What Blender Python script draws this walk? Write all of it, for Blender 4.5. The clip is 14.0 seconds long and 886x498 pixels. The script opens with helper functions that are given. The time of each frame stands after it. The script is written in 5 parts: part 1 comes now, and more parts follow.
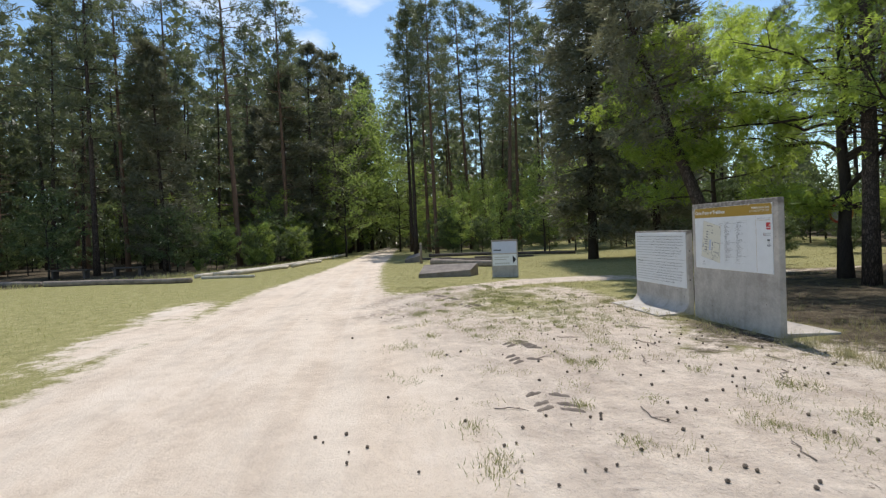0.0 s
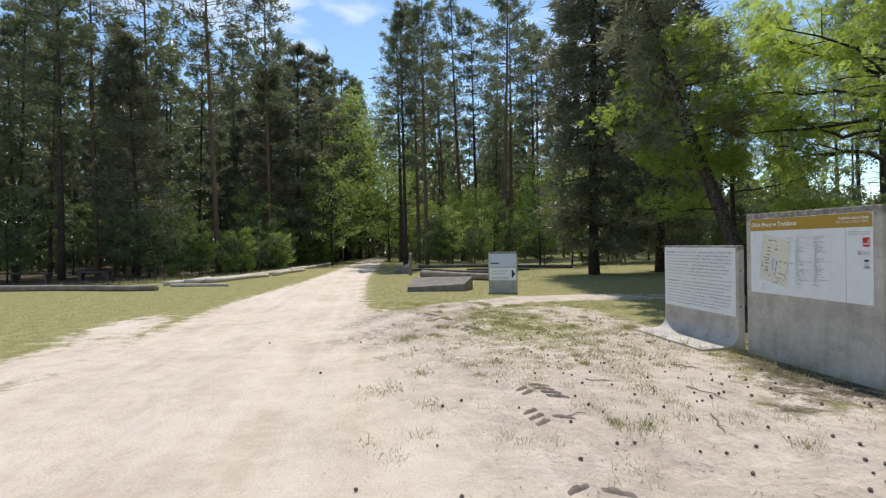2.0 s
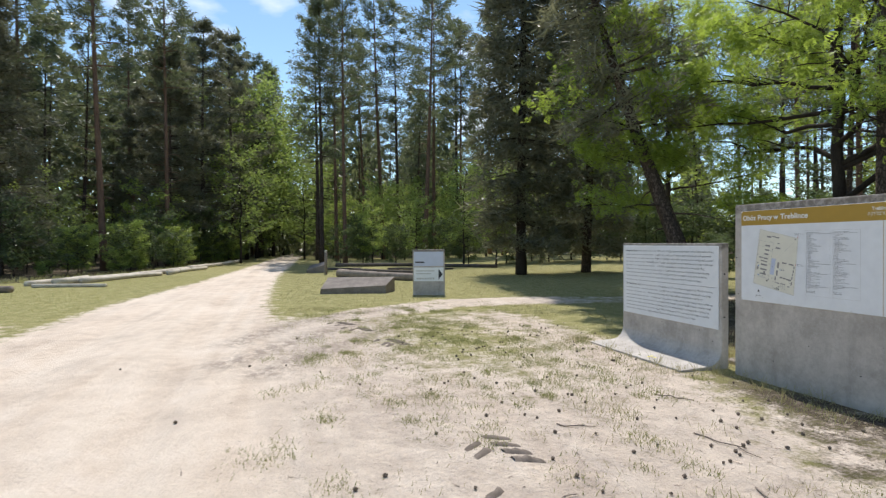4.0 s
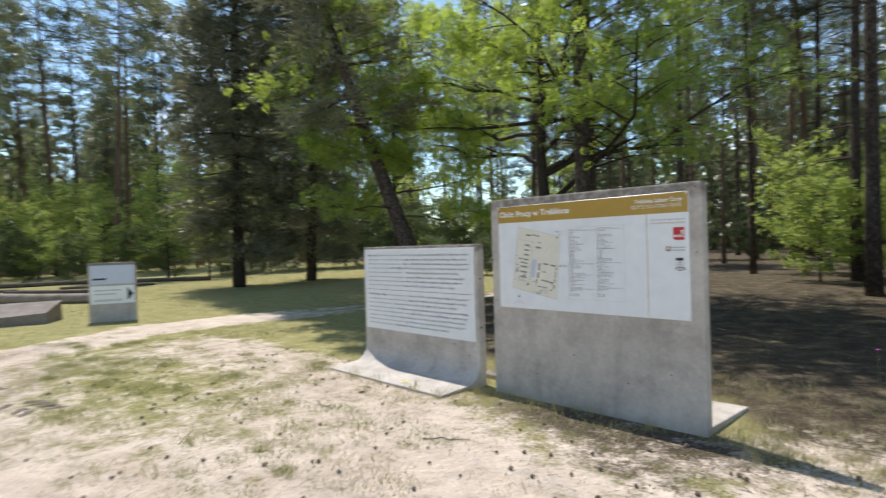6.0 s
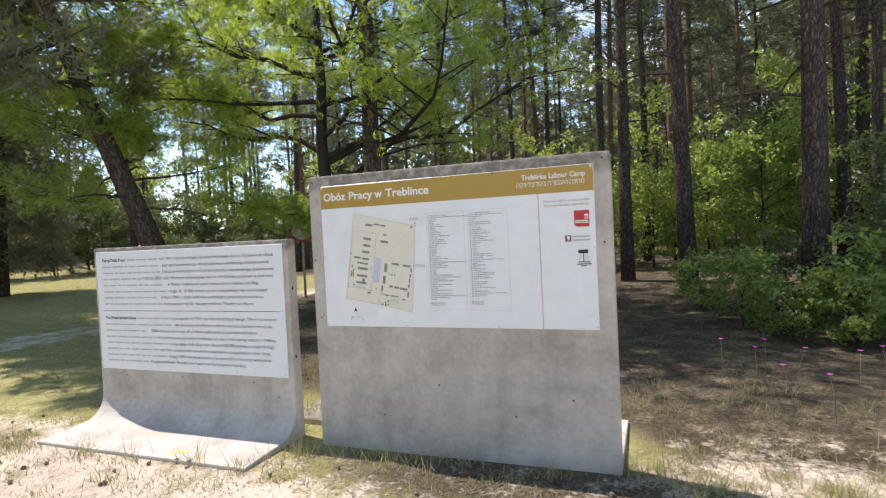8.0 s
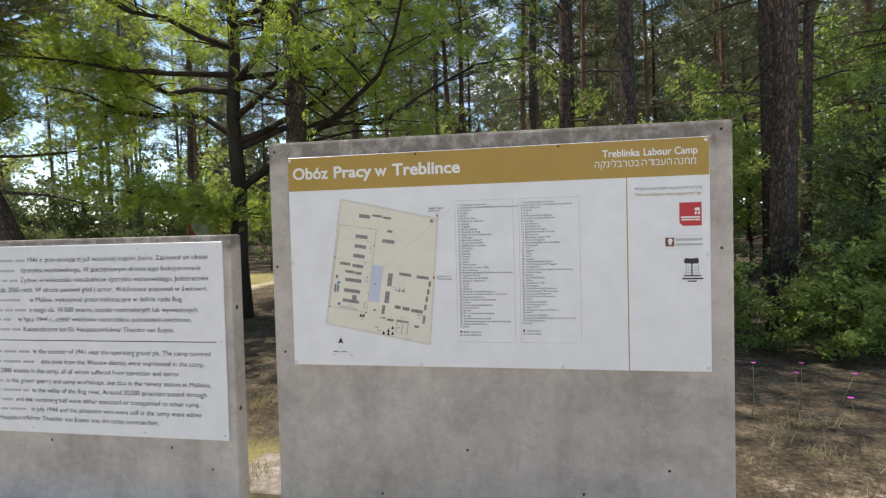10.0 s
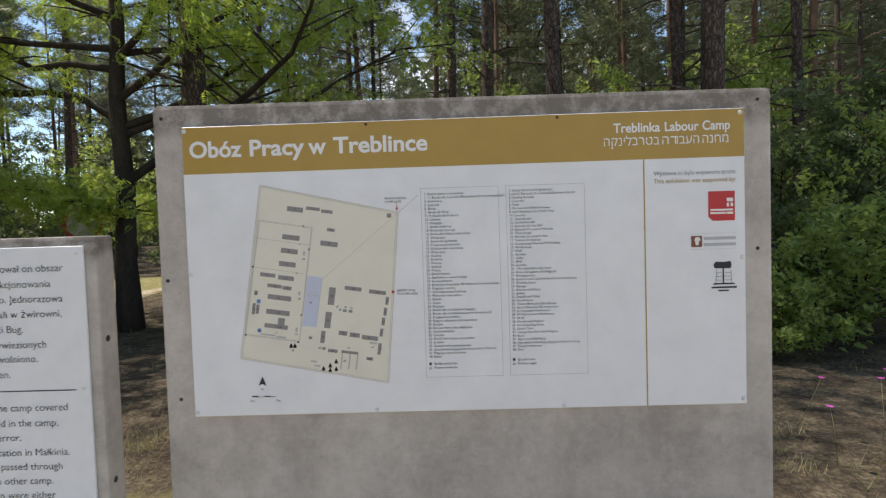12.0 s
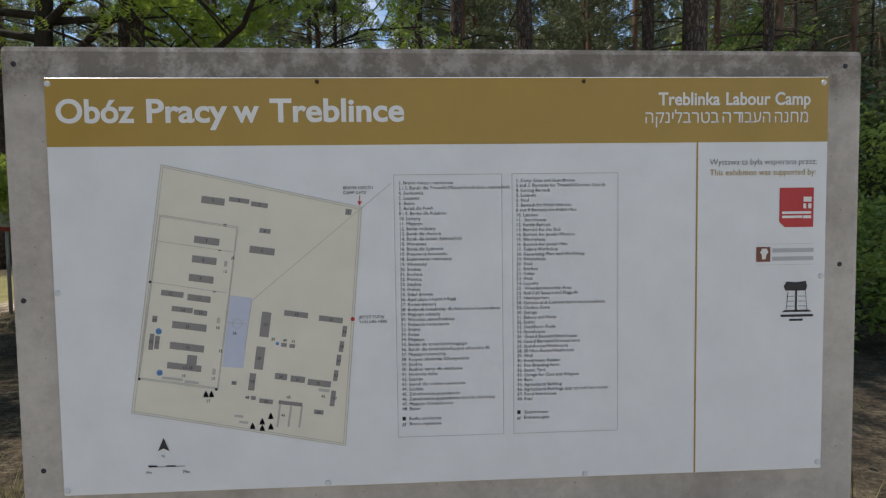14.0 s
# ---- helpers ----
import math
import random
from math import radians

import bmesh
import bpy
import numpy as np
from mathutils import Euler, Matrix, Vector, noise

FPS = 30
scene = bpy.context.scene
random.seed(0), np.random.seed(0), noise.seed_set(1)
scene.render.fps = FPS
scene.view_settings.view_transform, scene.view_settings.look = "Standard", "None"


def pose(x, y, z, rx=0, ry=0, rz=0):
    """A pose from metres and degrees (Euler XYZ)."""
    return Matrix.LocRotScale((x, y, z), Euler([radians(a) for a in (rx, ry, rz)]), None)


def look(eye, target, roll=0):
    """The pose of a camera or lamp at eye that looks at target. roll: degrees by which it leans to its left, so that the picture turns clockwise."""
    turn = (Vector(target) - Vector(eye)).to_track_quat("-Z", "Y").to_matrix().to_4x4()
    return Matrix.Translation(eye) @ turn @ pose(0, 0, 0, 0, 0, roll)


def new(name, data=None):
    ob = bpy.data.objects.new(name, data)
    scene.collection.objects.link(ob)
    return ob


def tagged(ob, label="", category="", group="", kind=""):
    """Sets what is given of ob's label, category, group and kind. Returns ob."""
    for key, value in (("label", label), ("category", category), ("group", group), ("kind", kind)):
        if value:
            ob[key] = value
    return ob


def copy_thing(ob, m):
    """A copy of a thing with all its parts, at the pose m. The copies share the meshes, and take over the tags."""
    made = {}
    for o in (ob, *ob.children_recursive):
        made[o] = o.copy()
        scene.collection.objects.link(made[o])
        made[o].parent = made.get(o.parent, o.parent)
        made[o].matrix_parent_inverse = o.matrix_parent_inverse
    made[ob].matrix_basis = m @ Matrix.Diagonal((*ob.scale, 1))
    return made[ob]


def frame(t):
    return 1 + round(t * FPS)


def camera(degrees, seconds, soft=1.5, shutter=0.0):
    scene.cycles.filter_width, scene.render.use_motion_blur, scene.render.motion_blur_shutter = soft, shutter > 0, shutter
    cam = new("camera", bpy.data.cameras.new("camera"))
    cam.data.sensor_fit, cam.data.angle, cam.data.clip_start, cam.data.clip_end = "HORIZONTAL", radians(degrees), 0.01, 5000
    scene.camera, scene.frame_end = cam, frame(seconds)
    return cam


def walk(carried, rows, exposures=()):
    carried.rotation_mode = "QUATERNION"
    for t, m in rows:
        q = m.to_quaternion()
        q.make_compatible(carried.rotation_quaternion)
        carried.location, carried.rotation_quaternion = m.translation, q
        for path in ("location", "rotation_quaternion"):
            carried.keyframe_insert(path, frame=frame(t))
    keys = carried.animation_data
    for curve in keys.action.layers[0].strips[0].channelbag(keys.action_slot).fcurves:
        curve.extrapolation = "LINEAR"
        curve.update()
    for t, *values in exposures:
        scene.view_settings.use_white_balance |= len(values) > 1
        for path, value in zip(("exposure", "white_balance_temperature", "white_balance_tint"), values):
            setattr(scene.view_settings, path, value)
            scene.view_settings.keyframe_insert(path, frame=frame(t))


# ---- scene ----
cam = camera(77.5, 14.0, soft=1.25, shutter=0.35)
PATH = [
    (0, (7.731, -5.153, 1.557), (5.743, -4.941, 1.505), -2.4),
    (0.5, (7.346, -5.244, 1.545), (5.358, -5.025, 1.496), -1.5),
    (1, (6.852, -5.17, 1.528), (4.865, -4.952, 1.495), -0.9),
    (1.5, (6.348, -5.077, 1.529), (4.361, -4.854, 1.5), -2.2),
    (2, (5.909, -5.042, 1.535), (3.925, -4.791, 1.521), -1.0),
    (2.2, (5.713, -5.033, 1.536), (3.732, -4.763, 1.527), -1.3),
    (4.3, (3.777, -4.662, 1.47), (1.874, -4.048, 1.446), -0.1),
    (4.5, (3.607, -4.571, 1.467), (1.725, -3.897, 1.443), -0.2),
    (5, (3.21, -4.424, 1.494), (1.384, -3.608, 1.468), -1.5),
    (5.5, (2.841, -4.295, 1.487), (1.127, -3.264, 1.467), -1.2),
    (5.7, (2.726, -4.25, 1.467), (1.105, -3.078, 1.452), -1.3),
    (6, (2.583, -4.13, 1.456), (1.141, -2.745, 1.442), -1.7),
    (6.5, (2.146, -3.979, 1.449), (1.064, -2.297, 1.42), -1.1),
    (7, (1.872, -3.796, 1.44), (1.016, -1.989, 1.407), -1.1),
    (7.2, (1.758, -3.68, 1.435), (0.941, -1.854, 1.397), -1.7),
    (9.3, (0.467, -2.748, 1.45), (-0.055, -0.818, 1.387), -1.5),
    (9.5, (0.397, -2.647, 1.449), (-0.076, -0.705, 1.387), -1.3),
    (10, (0.254, -2.421, 1.444), (-0.107, -0.455, 1.382), -1.5),
    (10.5, (0.13, -2.309, 1.445), (-0.156, -0.33, 1.387), -1.5),
    (11, (-0.047, -2.24, 1.457), (-0.244, -0.25, 1.407), -1.2),
    (11.5, (-0.078, -2.083, 1.432), (-0.176, -0.086, 1.373), -1.2),
    (12, (-0.023, -1.829, 1.45), (-0.065, 0.169, 1.371), -1.8),
    (12.5, (-0.077, -1.614, 1.441), (-0.091, 0.384, 1.364), -1.1),
    (13, (-0.115, -1.454, 1.445), (-0.056, 0.544, 1.371), -0.8),
    (13.5, (-0.074, -1.333, 1.467), (0.01, 0.663, 1.373), -1.2),
    (14, (-0.079, -1.321, 1.47), (0.019, 0.674, 1.368), -0.8),
]
walk(cam, [(t, look(eye, target, roll)) for t, eye, target, roll in PATH],
     exposures=[(0, 0.02, 6330, 12), (5, 0.26, 6330, 12), (6, 0.42, 6450, 12), (7, 0.77, 6600, 14), (10, 0.58, 6850, 16), (12, 0.33, 6800, 16), (14, 0.0, 6600, 14)])

# ---- world, sun ----
SUN = Vector((-1.03, 0.26, 1.86)).normalized()
world = bpy.data.worlds.new("sky")
scene.world = world
world.use_nodes = True
wn = world.node_tree
wn.nodes.clear()
w_out = wn.nodes.new("ShaderNodeOutputWorld")
w_bg = wn.nodes.new("ShaderNodeBackground")
w_sky = wn.nodes.new("ShaderNodeTexSky")
w_sky.sky_type = "NISHITA"
w_sky.sun_disc = False
w_sky.sun_elevation = math.asin(SUN.z)
w_sky.sun_rotation = math.atan2(SUN.x, SUN.y)
w_sky.air_density, w_sky.dust_density, w_sky.ozone_density = 1.0, 0.1, 0.35
w_co = wn.nodes.new("ShaderNodeTexCoord")
w_map = wn.nodes.new("ShaderNodeMapping")
w_map.inputs["Scale"].default_value = (1.0, 1.0, 2.6)
w_noise = wn.nodes.new("ShaderNodeTexNoise")
w_noise.inputs["Scale"].default_value = 2.3
w_noise.inputs["Detail"].default_value = 7
w_ramp = wn.nodes.new("ShaderNodeValToRGB")
w_ramp.color_ramp.elements[0].position, w_ramp.color_ramp.elements[1].position = 0.57, 0.68
w_mix = wn.nodes.new("ShaderNodeMixRGB")
w_mix.inputs[2].default_value = (7.5, 7.6, 7.8, 1)
wn.links.new(w_co.outputs["Generated"], w_map.inputs["Vector"])
wn.links.new(w_map.outputs[0], w_noise.inputs["Vector"])
wn.links.new(w_noise.outputs["Fac"], w_ramp.inputs[0])
wn.links.new(w_ramp.outputs[0], w_mix.inputs[0])
w_tint = wn.nodes.new("ShaderNodeMixRGB")
w_tint.blend_type = "MULTIPLY"
w_tint.inputs[0].default_value = 1.0
w_tint.inputs[2].default_value = (0.91, 1.0, 0.99, 1)
wn.links.new(w_sky.outputs[0], w_tint.inputs[1])
wn.links.new(w_tint.outputs[0], w_mix.inputs[1])
wn.links.new(w_mix.outputs[0], w_bg.inputs[0])
w_bg.inputs["Strength"].default_value = 0.15
wn.links.new(w_bg.outputs[0], w_out.inputs[0])
sun = new("sun", bpy.data.lights.new("sun", "SUN"))
sun.data.energy, sun.data.angle, sun.data.color = 4.2, radians(0.55), (1.0, 0.95, 0.87)
sun.matrix_world = look(SUN * 60, (0, 0, 0))


# ---- materials ----
def nodes_of(m):
    m.use_nodes = True
    t = m.node_tree
    return t, t.nodes["Principled BSDF"]


def noise_node(t, scale, detail=5, rough=0.6, space="Object", stretch=None):
    co = t.nodes.new("ShaderNodeTexCoord")
    n = t.nodes.new("ShaderNodeTexNoise")
    n.inputs["Scale"].default_value, n.inputs["Detail"].default_value, n.inputs["Roughness"].default_value = scale, detail, rough
    if stretch:
        mp = t.nodes.new("ShaderNodeMapping")
        mp.inputs["Scale"].default_value = stretch
        t.links.new(co.outputs[space], mp.inputs["Vector"])
        t.links.new(mp.outputs[0], n.inputs["Vector"])
    else:
        t.links.new(co.outputs[space], n.inputs["Vector"])
    return n.outputs["Fac"]


def ramp(t, fac, stops):
    r = t.nodes.new("ShaderNodeValToRGB")
    e = r.color_ramp.elements
    while len(e) < len(stops):
        e.new(0.5)
    for k, (pos, col) in enumerate(stops):
        e[k].position, e[k].color = pos, (*col, 1) if len(col) == 3 else col
    t.links.new(fac, r.inputs[0])
    return r.outputs[0]


def mixed(t, fac, a, b, kind="MIX"):
    m = t.nodes.new("ShaderNodeMixRGB")
    m.blend_type = kind
    for k, v in ((0, fac), (1, a), (2, b)):
        if isinstance(v, (int, float)):
            m.inputs[k].default_value = v
        elif isinstance(v, tuple):
            m.inputs[k].default_value = (*v, 1)
        else:
            t.links.new(v, m.inputs[k])
    return m.outputs[0]


def calc(t, op, a, b=0.0, clamp=False):
    m = t.nodes.new("ShaderNodeMath")
    m.operation, m.use_clamp = op, clamp
    for k, v in ((0, a), (1, b)):
        if isinstance(v, (int, float)):
            m.inputs[k].default_value = v
        else:
            t.links.new(v, m.inputs[k])
    return m.outputs[0]


def bump(t, p, height, strength, distance):
    b = t.nodes.new("ShaderNodeBump")
    b.inputs["Strength"].default_value, b.inputs["Distance"].default_value = strength, distance
    t.links.new(height, b.inputs["Height"])
    t.links.new(b.outputs[0], p.inputs["Normal"])


def rough_mat(name, dark, light, scale=6.0, rough=0.85, bump_scale=60.0, bump_amount=0.3, bump_m=0.004, stretch=None):
    m = bpy.data.materials.new(name)
    t, p = nodes_of(m)
    a = noise_node(t, scale, 6, 0.6, "Object", stretch)
    b = noise_node(t, scale * 9, 4, 0.6, "Object", stretch)
    f = calc(t, "ADD", calc(t, "MULTIPLY", a, 0.65), calc(t, "MULTIPLY", b, 0.35))
    t.links.new(ramp(t, f, [(0.3, dark), (0.7, light)]), p.inputs["Base Color"])
    p.inputs["Roughness"].default_value = rough
    p.inputs["Specular IOR Level"].default_value = 0.25
    bump(t, p, noise_node(t, bump_scale, 4, 0.6, "Object", stretch), bump_amount, bump_m)
    return m


def leaf_mat(name, dark, light, through_light, amount=0.45, rough=0.5):
    m = bpy.data.materials.new(name)
    t, p = nodes_of(m)
    geo = t.nodes.new("ShaderNodeNewGeometry")
    info = t.nodes.new("ShaderNodeObjectInfo")
    big = noise_node(t, 0.7, 2)
    f = calc(t, "ADD", calc(t, "MULTIPLY", geo.outputs["Random Per Island"], 0.5), calc(t, "MULTIPLY", big, 0.35))
    f = calc(t, "ADD", f, calc(t, "MULTIPLY", info.outputs["Random"], 0.25))
    col = ramp(t, f, [(0.15, dark), (0.9, light)])
    t.links.new(col, p.inputs["Base Color"])
    p.inputs["Roughness"].default_value = rough
    p.inputs["Specular IOR Level"].default_value = 0.5
    tr = t.nodes.new("ShaderNodeBsdfTranslucent")
    t.links.new(mixed(t, 0.75, col, through_light), tr.inputs["Color"])
    mx = t.nodes.new("ShaderNodeMixShader")
    mx.inputs[0].default_value = amount
    t.links.new(p.outputs[0], mx.inputs[1])
    t.links.new(tr.outputs[0], mx.inputs[2])
    t.links.new(mx.outputs[0], t.nodes["Material Output"].inputs["Surface"])
    return m


def plain_mat(name, colour, rough=0.6, spec=0.3, metal=0.0):
    m = bpy.data.materials.new(name)
    t, p = nodes_of(m)
    n = noise_node(t, 9.0, 4)
    lo = tuple(c * 0.92 for c in colour)
    t.links.new(ramp(t, n, [(0.3, lo), (0.7, colour)]), p.inputs["Base Color"])
    p.inputs["Roughness"].default_value, p.inputs["Specular IOR Level"].default_value, p.inputs["Metallic"].default_value = rough, spec, metal
    return m


def concrete_mat(name, dark, light, stain):
    m = bpy.data.materials.new(name)
    t, p = nodes_of(m)
    cloud = noise_node(t, 2.2, 7, 0.62)
    fine = noise_node(t, 28.0, 5, 0.7)
    runs = noise_node(t, 5.0, 5, 0.6, "Object", (1.0, 1.0, 0.12))
    base = ramp(t, calc(t, "ADD", calc(t, "MULTIPLY", cloud, 0.7), calc(t, "MULTIPLY", fine, 0.3)), [(0.32, dark), (0.68, light)])
    base = mixed(t, calc(t, "MULTIPLY", ramp(t, runs, [(0.52, (0, 0, 0)), (0.72, (1, 1, 1))]), 0.35), base, stain)
    # weathered dark lichen streak near the top edge
    co = t.nodes.new("ShaderNodeTexCoord")
    sep = t.nodes.new("ShaderNodeSeparateXYZ")
    t.links.new(co.outputs["Generated"], sep.inputs[0])
    top = ramp(t, calc(t, "ADD", sep.outputs["Z"], calc(t, "MULTIPLY", calc(t, "SUBTRACT", runs, 0.5), 0.10)), [(0.938, (0, 0, 0)), (0.962, (1, 1, 1))])
    patch = ramp(t, noise_node(t, 14.0, 7, 0.75), [(0.32, (0, 0, 0)), (0.52, (1, 1, 1))])
    base = mixed(t, calc(t, "MULTIPLY", calc(t, "MULTIPLY", top, patch), 0.8), base, (0.13, 0.11, 0.088))
    blotch = ramp(t, noise_node(t, 6.5, 8, 0.75), [(0.53, (0, 0, 0)), (0.61, (1, 1, 1))])
    base = mixed(t, calc(t, "MULTIPLY", ramp(t, noise_node(t, 11.0, 6, 0.75), [(0.50, (0, 0, 0)), (0.63, (1, 1, 1))]), 0.22), base, (0.27, 0.235, 0.205))
    base = mixed(t, calc(t, "MULTIPLY", blotch, 0.24), base, (0.62, 0.58, 0.54))
    vor = t.nodes.new("ShaderNodeTexVoronoi")
    vor.inputs["Scale"].default_value = 34.0
    t.links.new(co.outputs["Object"], vor.inputs["Vector"])
    pore = ramp(t, vor.outputs["Distance"], [(0.035, (1, 1, 1)), (0.075, (0, 0, 0))])
    base = mixed(t, calc(t, "MULTIPLY", pore, 0.7), base, (0.09, 0.085, 0.08))
    t.links.new(base, p.inputs["Base Color"])
    p.inputs["Roughness"].default_value, p.inputs["Specular IOR Level"].default_value = 0.8, 0.3
    bump(t, p, calc(t, "SUBTRACT", fine, pore), 0.25, 0.003)
    return m


M_CONCRETE = concrete_mat("concrete", (0.32, 0.285, 0.25), (0.60, 0.55, 0.49), (0.24, 0.205, 0.18))
def bark_mat(name, crack, dark, light, scale):
    """Scaly bark: upright plates of uneven colour with dark cracks between."""
    m = bpy.data.materials.new(name)
    t, p = nodes_of(m)
    co, mp = t.nodes.new("ShaderNodeTexCoord"), t.nodes.new("ShaderNodeMapping")
    mp.inputs["Scale"].default_value = (1.0, 1.0, 0.32)
    warp = t.nodes.new("ShaderNodeMixRGB")
    warp.blend_type, warp.inputs[0].default_value = "ADD", 0.06
    t.links.new(co.outputs["Object"], mp.inputs["Vector"])
    t.links.new(mp.outputs[0], warp.inputs[1])
    t.links.new(noise_node(t, 9.0, 4), warp.inputs[2])
    cells, edge = t.nodes.new("ShaderNodeTexVoronoi"), t.nodes.new("ShaderNodeTexVoronoi")
    edge.feature = "DISTANCE_TO_EDGE"
    for v in (cells, edge):
        v.inputs["Scale"].default_value = scale
        t.links.new(warp.outputs[0], v.inputs["Vector"])
    sep = t.nodes.new("ShaderNodeSeparateColor")
    t.links.new(cells.outputs["Color"], sep.inputs[0])
    f = calc(t, "ADD", calc(t, "MULTIPLY", sep.outputs[0], 0.5), calc(t, "MULTIPLY", noise_node(t, 30.0, 5, 0.7), 0.5))
    col = ramp(t, f, [(0.2, dark), (0.8, light)])
    groove = ramp(t, edge.outputs["Distance"], [(0.02, (0.85, 0.85, 0.85)), (0.22, (0, 0, 0))])
    t.links.new(mixed(t, groove, col, crack), p.inputs["Base Color"])
    p.inputs["Roughness"].default_value, p.inputs["Specular IOR Level"].default_value = 0.95, 0.2
    bump(t, p, calc(t, "ADD", calc(t, "MULTIPLY", edge.outputs["Distance"], 1.5), calc(t, "MULTIPLY", noise_node(t, 45.0, 4), 0.3)), 0.9, 0.025)
    return m


M_BARK = bark_mat("pine_bark", (0.03, 0.023, 0.019), (0.06, 0.045, 0.036), (0.19, 0.145, 0.12), 30.0)
M_BARK_RED = rough_mat("pine_bark_upper", (0.085, 0.055, 0.042), (0.25, 0.155, 0.105), 4.0, 0.9, 14.0, 0.8, 0.012, (1, 1, 0.3))
M_BARK_OAK = rough_mat("oak_bark", (0.016, 0.013, 0.011), (0.075, 0.06, 0.05), 6.0, 0.95, 18.0, 1.0, 0.02, (1, 1, 0.3))
M_NEEDLE = leaf_mat("pine_needles", (0.05, 0.068, 0.043), (0.175, 0.188, 0.105), (0.26, 0.30, 0.12), 0.38, 0.4)
M_NEEDLE_DARK = leaf_mat("spruce_needles", (0.06, 0.068, 0.046), (0.21, 0.205, 0.135), (0.28, 0.285, 0.15), 0.36)
M_LEAF = leaf_mat("broad_leaves", (0.03, 0.07, 0.02), (0.27, 0.36, 0.09), (0.50, 0.62, 0.14), 0.42)
M_OAK = leaf_mat("oak_leaves", (0.02, 0.05, 0.014), (0.25, 0.345, 0.065), (0.62, 0.78, 0.11), 0.48)
# brighter green: sun on the farther shrubs is put into this leaf colour
M_LEAF_SUN = leaf_mat("sun_toned_leaves", (0.055, 0.11, 0.03), (0.33, 0.43, 0.10), (0.60, 0.70, 0.15), 0.45)
M_SHRUB = leaf_mat("shrub_leaves", (0.012, 0.026, 0.012), (0.16, 0.205, 0.08), (0.28, 0.37, 0.12), 0.28)
M_GRASS = leaf_mat("grass_blades", (0.21, 0.235, 0.07), (0.50, 0.46, 0.22), (0.55, 0.54, 0.2), 0.4)
M_TUFT = leaf_mat("tuft_blades", (0.11, 0.125, 0.045), (0.33, 0.32, 0.14), (0.40, 0.42, 0.14), 0.35)
M_DRY = leaf_mat("dry_grass_blades", (0.22, 0.20, 0.09), (0.48, 0.43, 0.24), (0.5, 0.46, 0.2), 0.3)
M_LOG = rough_mat("weathered_log", (0.12, 0.095, 0.075), (0.36, 0.30, 0.25), 3.0, 0.9, 20.0, 0.6, 0.01, (1, 1, 1))
M_LOGDARK = rough_mat("dark_log", (0.05, 0.04, 0.033), (0.17, 0.14, 0.12), 3.0, 0.9, 20.0, 0.6, 0.01)
M_LOGPALE = rough_mat("pale_log", (0.36, 0.31, 0.24), (0.66, 0.60, 0.50), 3.0, 0.9, 20.0, 0.5, 0.008)
M_SLAB = rough_mat("dark_slab_stone", (0.12, 0.10, 0.085), (0.30, 0.26, 0.225), 3.0, 0.9, 25.0, 0.6, 0.01)
M_CONE = rough_mat("pine_cone", (0.07, 0.054, 0.042), (0.26, 0.205, 0.155), 40.0, 0.9, 90.0, 0.6, 0.004)
M_WHITE = plain_mat("panel_white", (0.78, 0.79, 0.80), 0.32, 0.45)
M_TEXTWHITE = plain_mat("print_white", (0.80, 0.79, 0.76), 0.4, 0.4)
M_GOLD = plain_mat("print_ochre", (0.42, 0.265, 0.05), 0.35, 0.45)
M_CREAM = plain_mat("print_cream", (0.75, 0.715, 0.60), 0.4, 0.4)
M_BLACK = plain_mat("print_black", (0.035, 0.035, 0.04), 0.5, 0.3)
M_BAR = plain_mat("print_small_type", (0.48, 0.48, 0.49), 0.5, 0.3)
M_GREY = plain_mat("print_grey", (0.27, 0.255, 0.245), 0.5, 0.3)
M_SMALL = plain_mat("print_fine_black", (0.075, 0.075, 0.08), 0.5, 0.3)
M_LINE = plain_mat("print_line", (0.50, 0.485, 0.45), 0.5, 0.3)
M_RED = plain_mat("print_red", (0.52, 0.035, 0.04), 0.4, 0.4)
M_BROWN = plain_mat("print_brown", (0.20, 0.065, 0.035), 0.4, 0.4)
M_BLUE = plain_mat("print_blue", (0.13, 0.30, 0.60), 0.4, 0.4)
M_PALEBLUE = plain_mat("print_pale_blue", (0.53, 0.57, 0.69), 0.4, 0.4)
M_SCREW = plain_mat("screw_cap", (0.66, 0.66, 0.66), 0.35, 0.5)
M_RUST = plain_mat("rusty_screw", (0.10, 0.055, 0.035), 0.7, 0.3, 0.5)
M_PINK = leaf_mat("pink_petals", (0.48, 0.05, 0.38), (0.68, 0.12, 0.56), (0.8, 0.15, 0.65), 0.3)
M_YELLOW = leaf_mat("yellow_petals", (0.7, 0.6, 0.02), (0.8, 0.75, 0.05), (0.8, 0.75, 0.05), 0.3)
# tread ridges, darker than the sand around them
M_DIRT = rough_mat("dark_sand", (0.10, 0.08, 0.065), (0.27, 0.22, 0.18), 12.0, 0.95, 70.0, 0.5, 0.006)


# ---- mesh helpers ----
def mesh_of(name, verts, faces, material, smooth=False):
    me = bpy.data.meshes.new(name)
    me.from_pydata([tuple(v) for v in verts], [], faces)
    me.materials.append(material)
    if smooth:
        me.polygons.foreach_set("use_smooth", [True] * len(me.polygons))
    me.update()
    return me


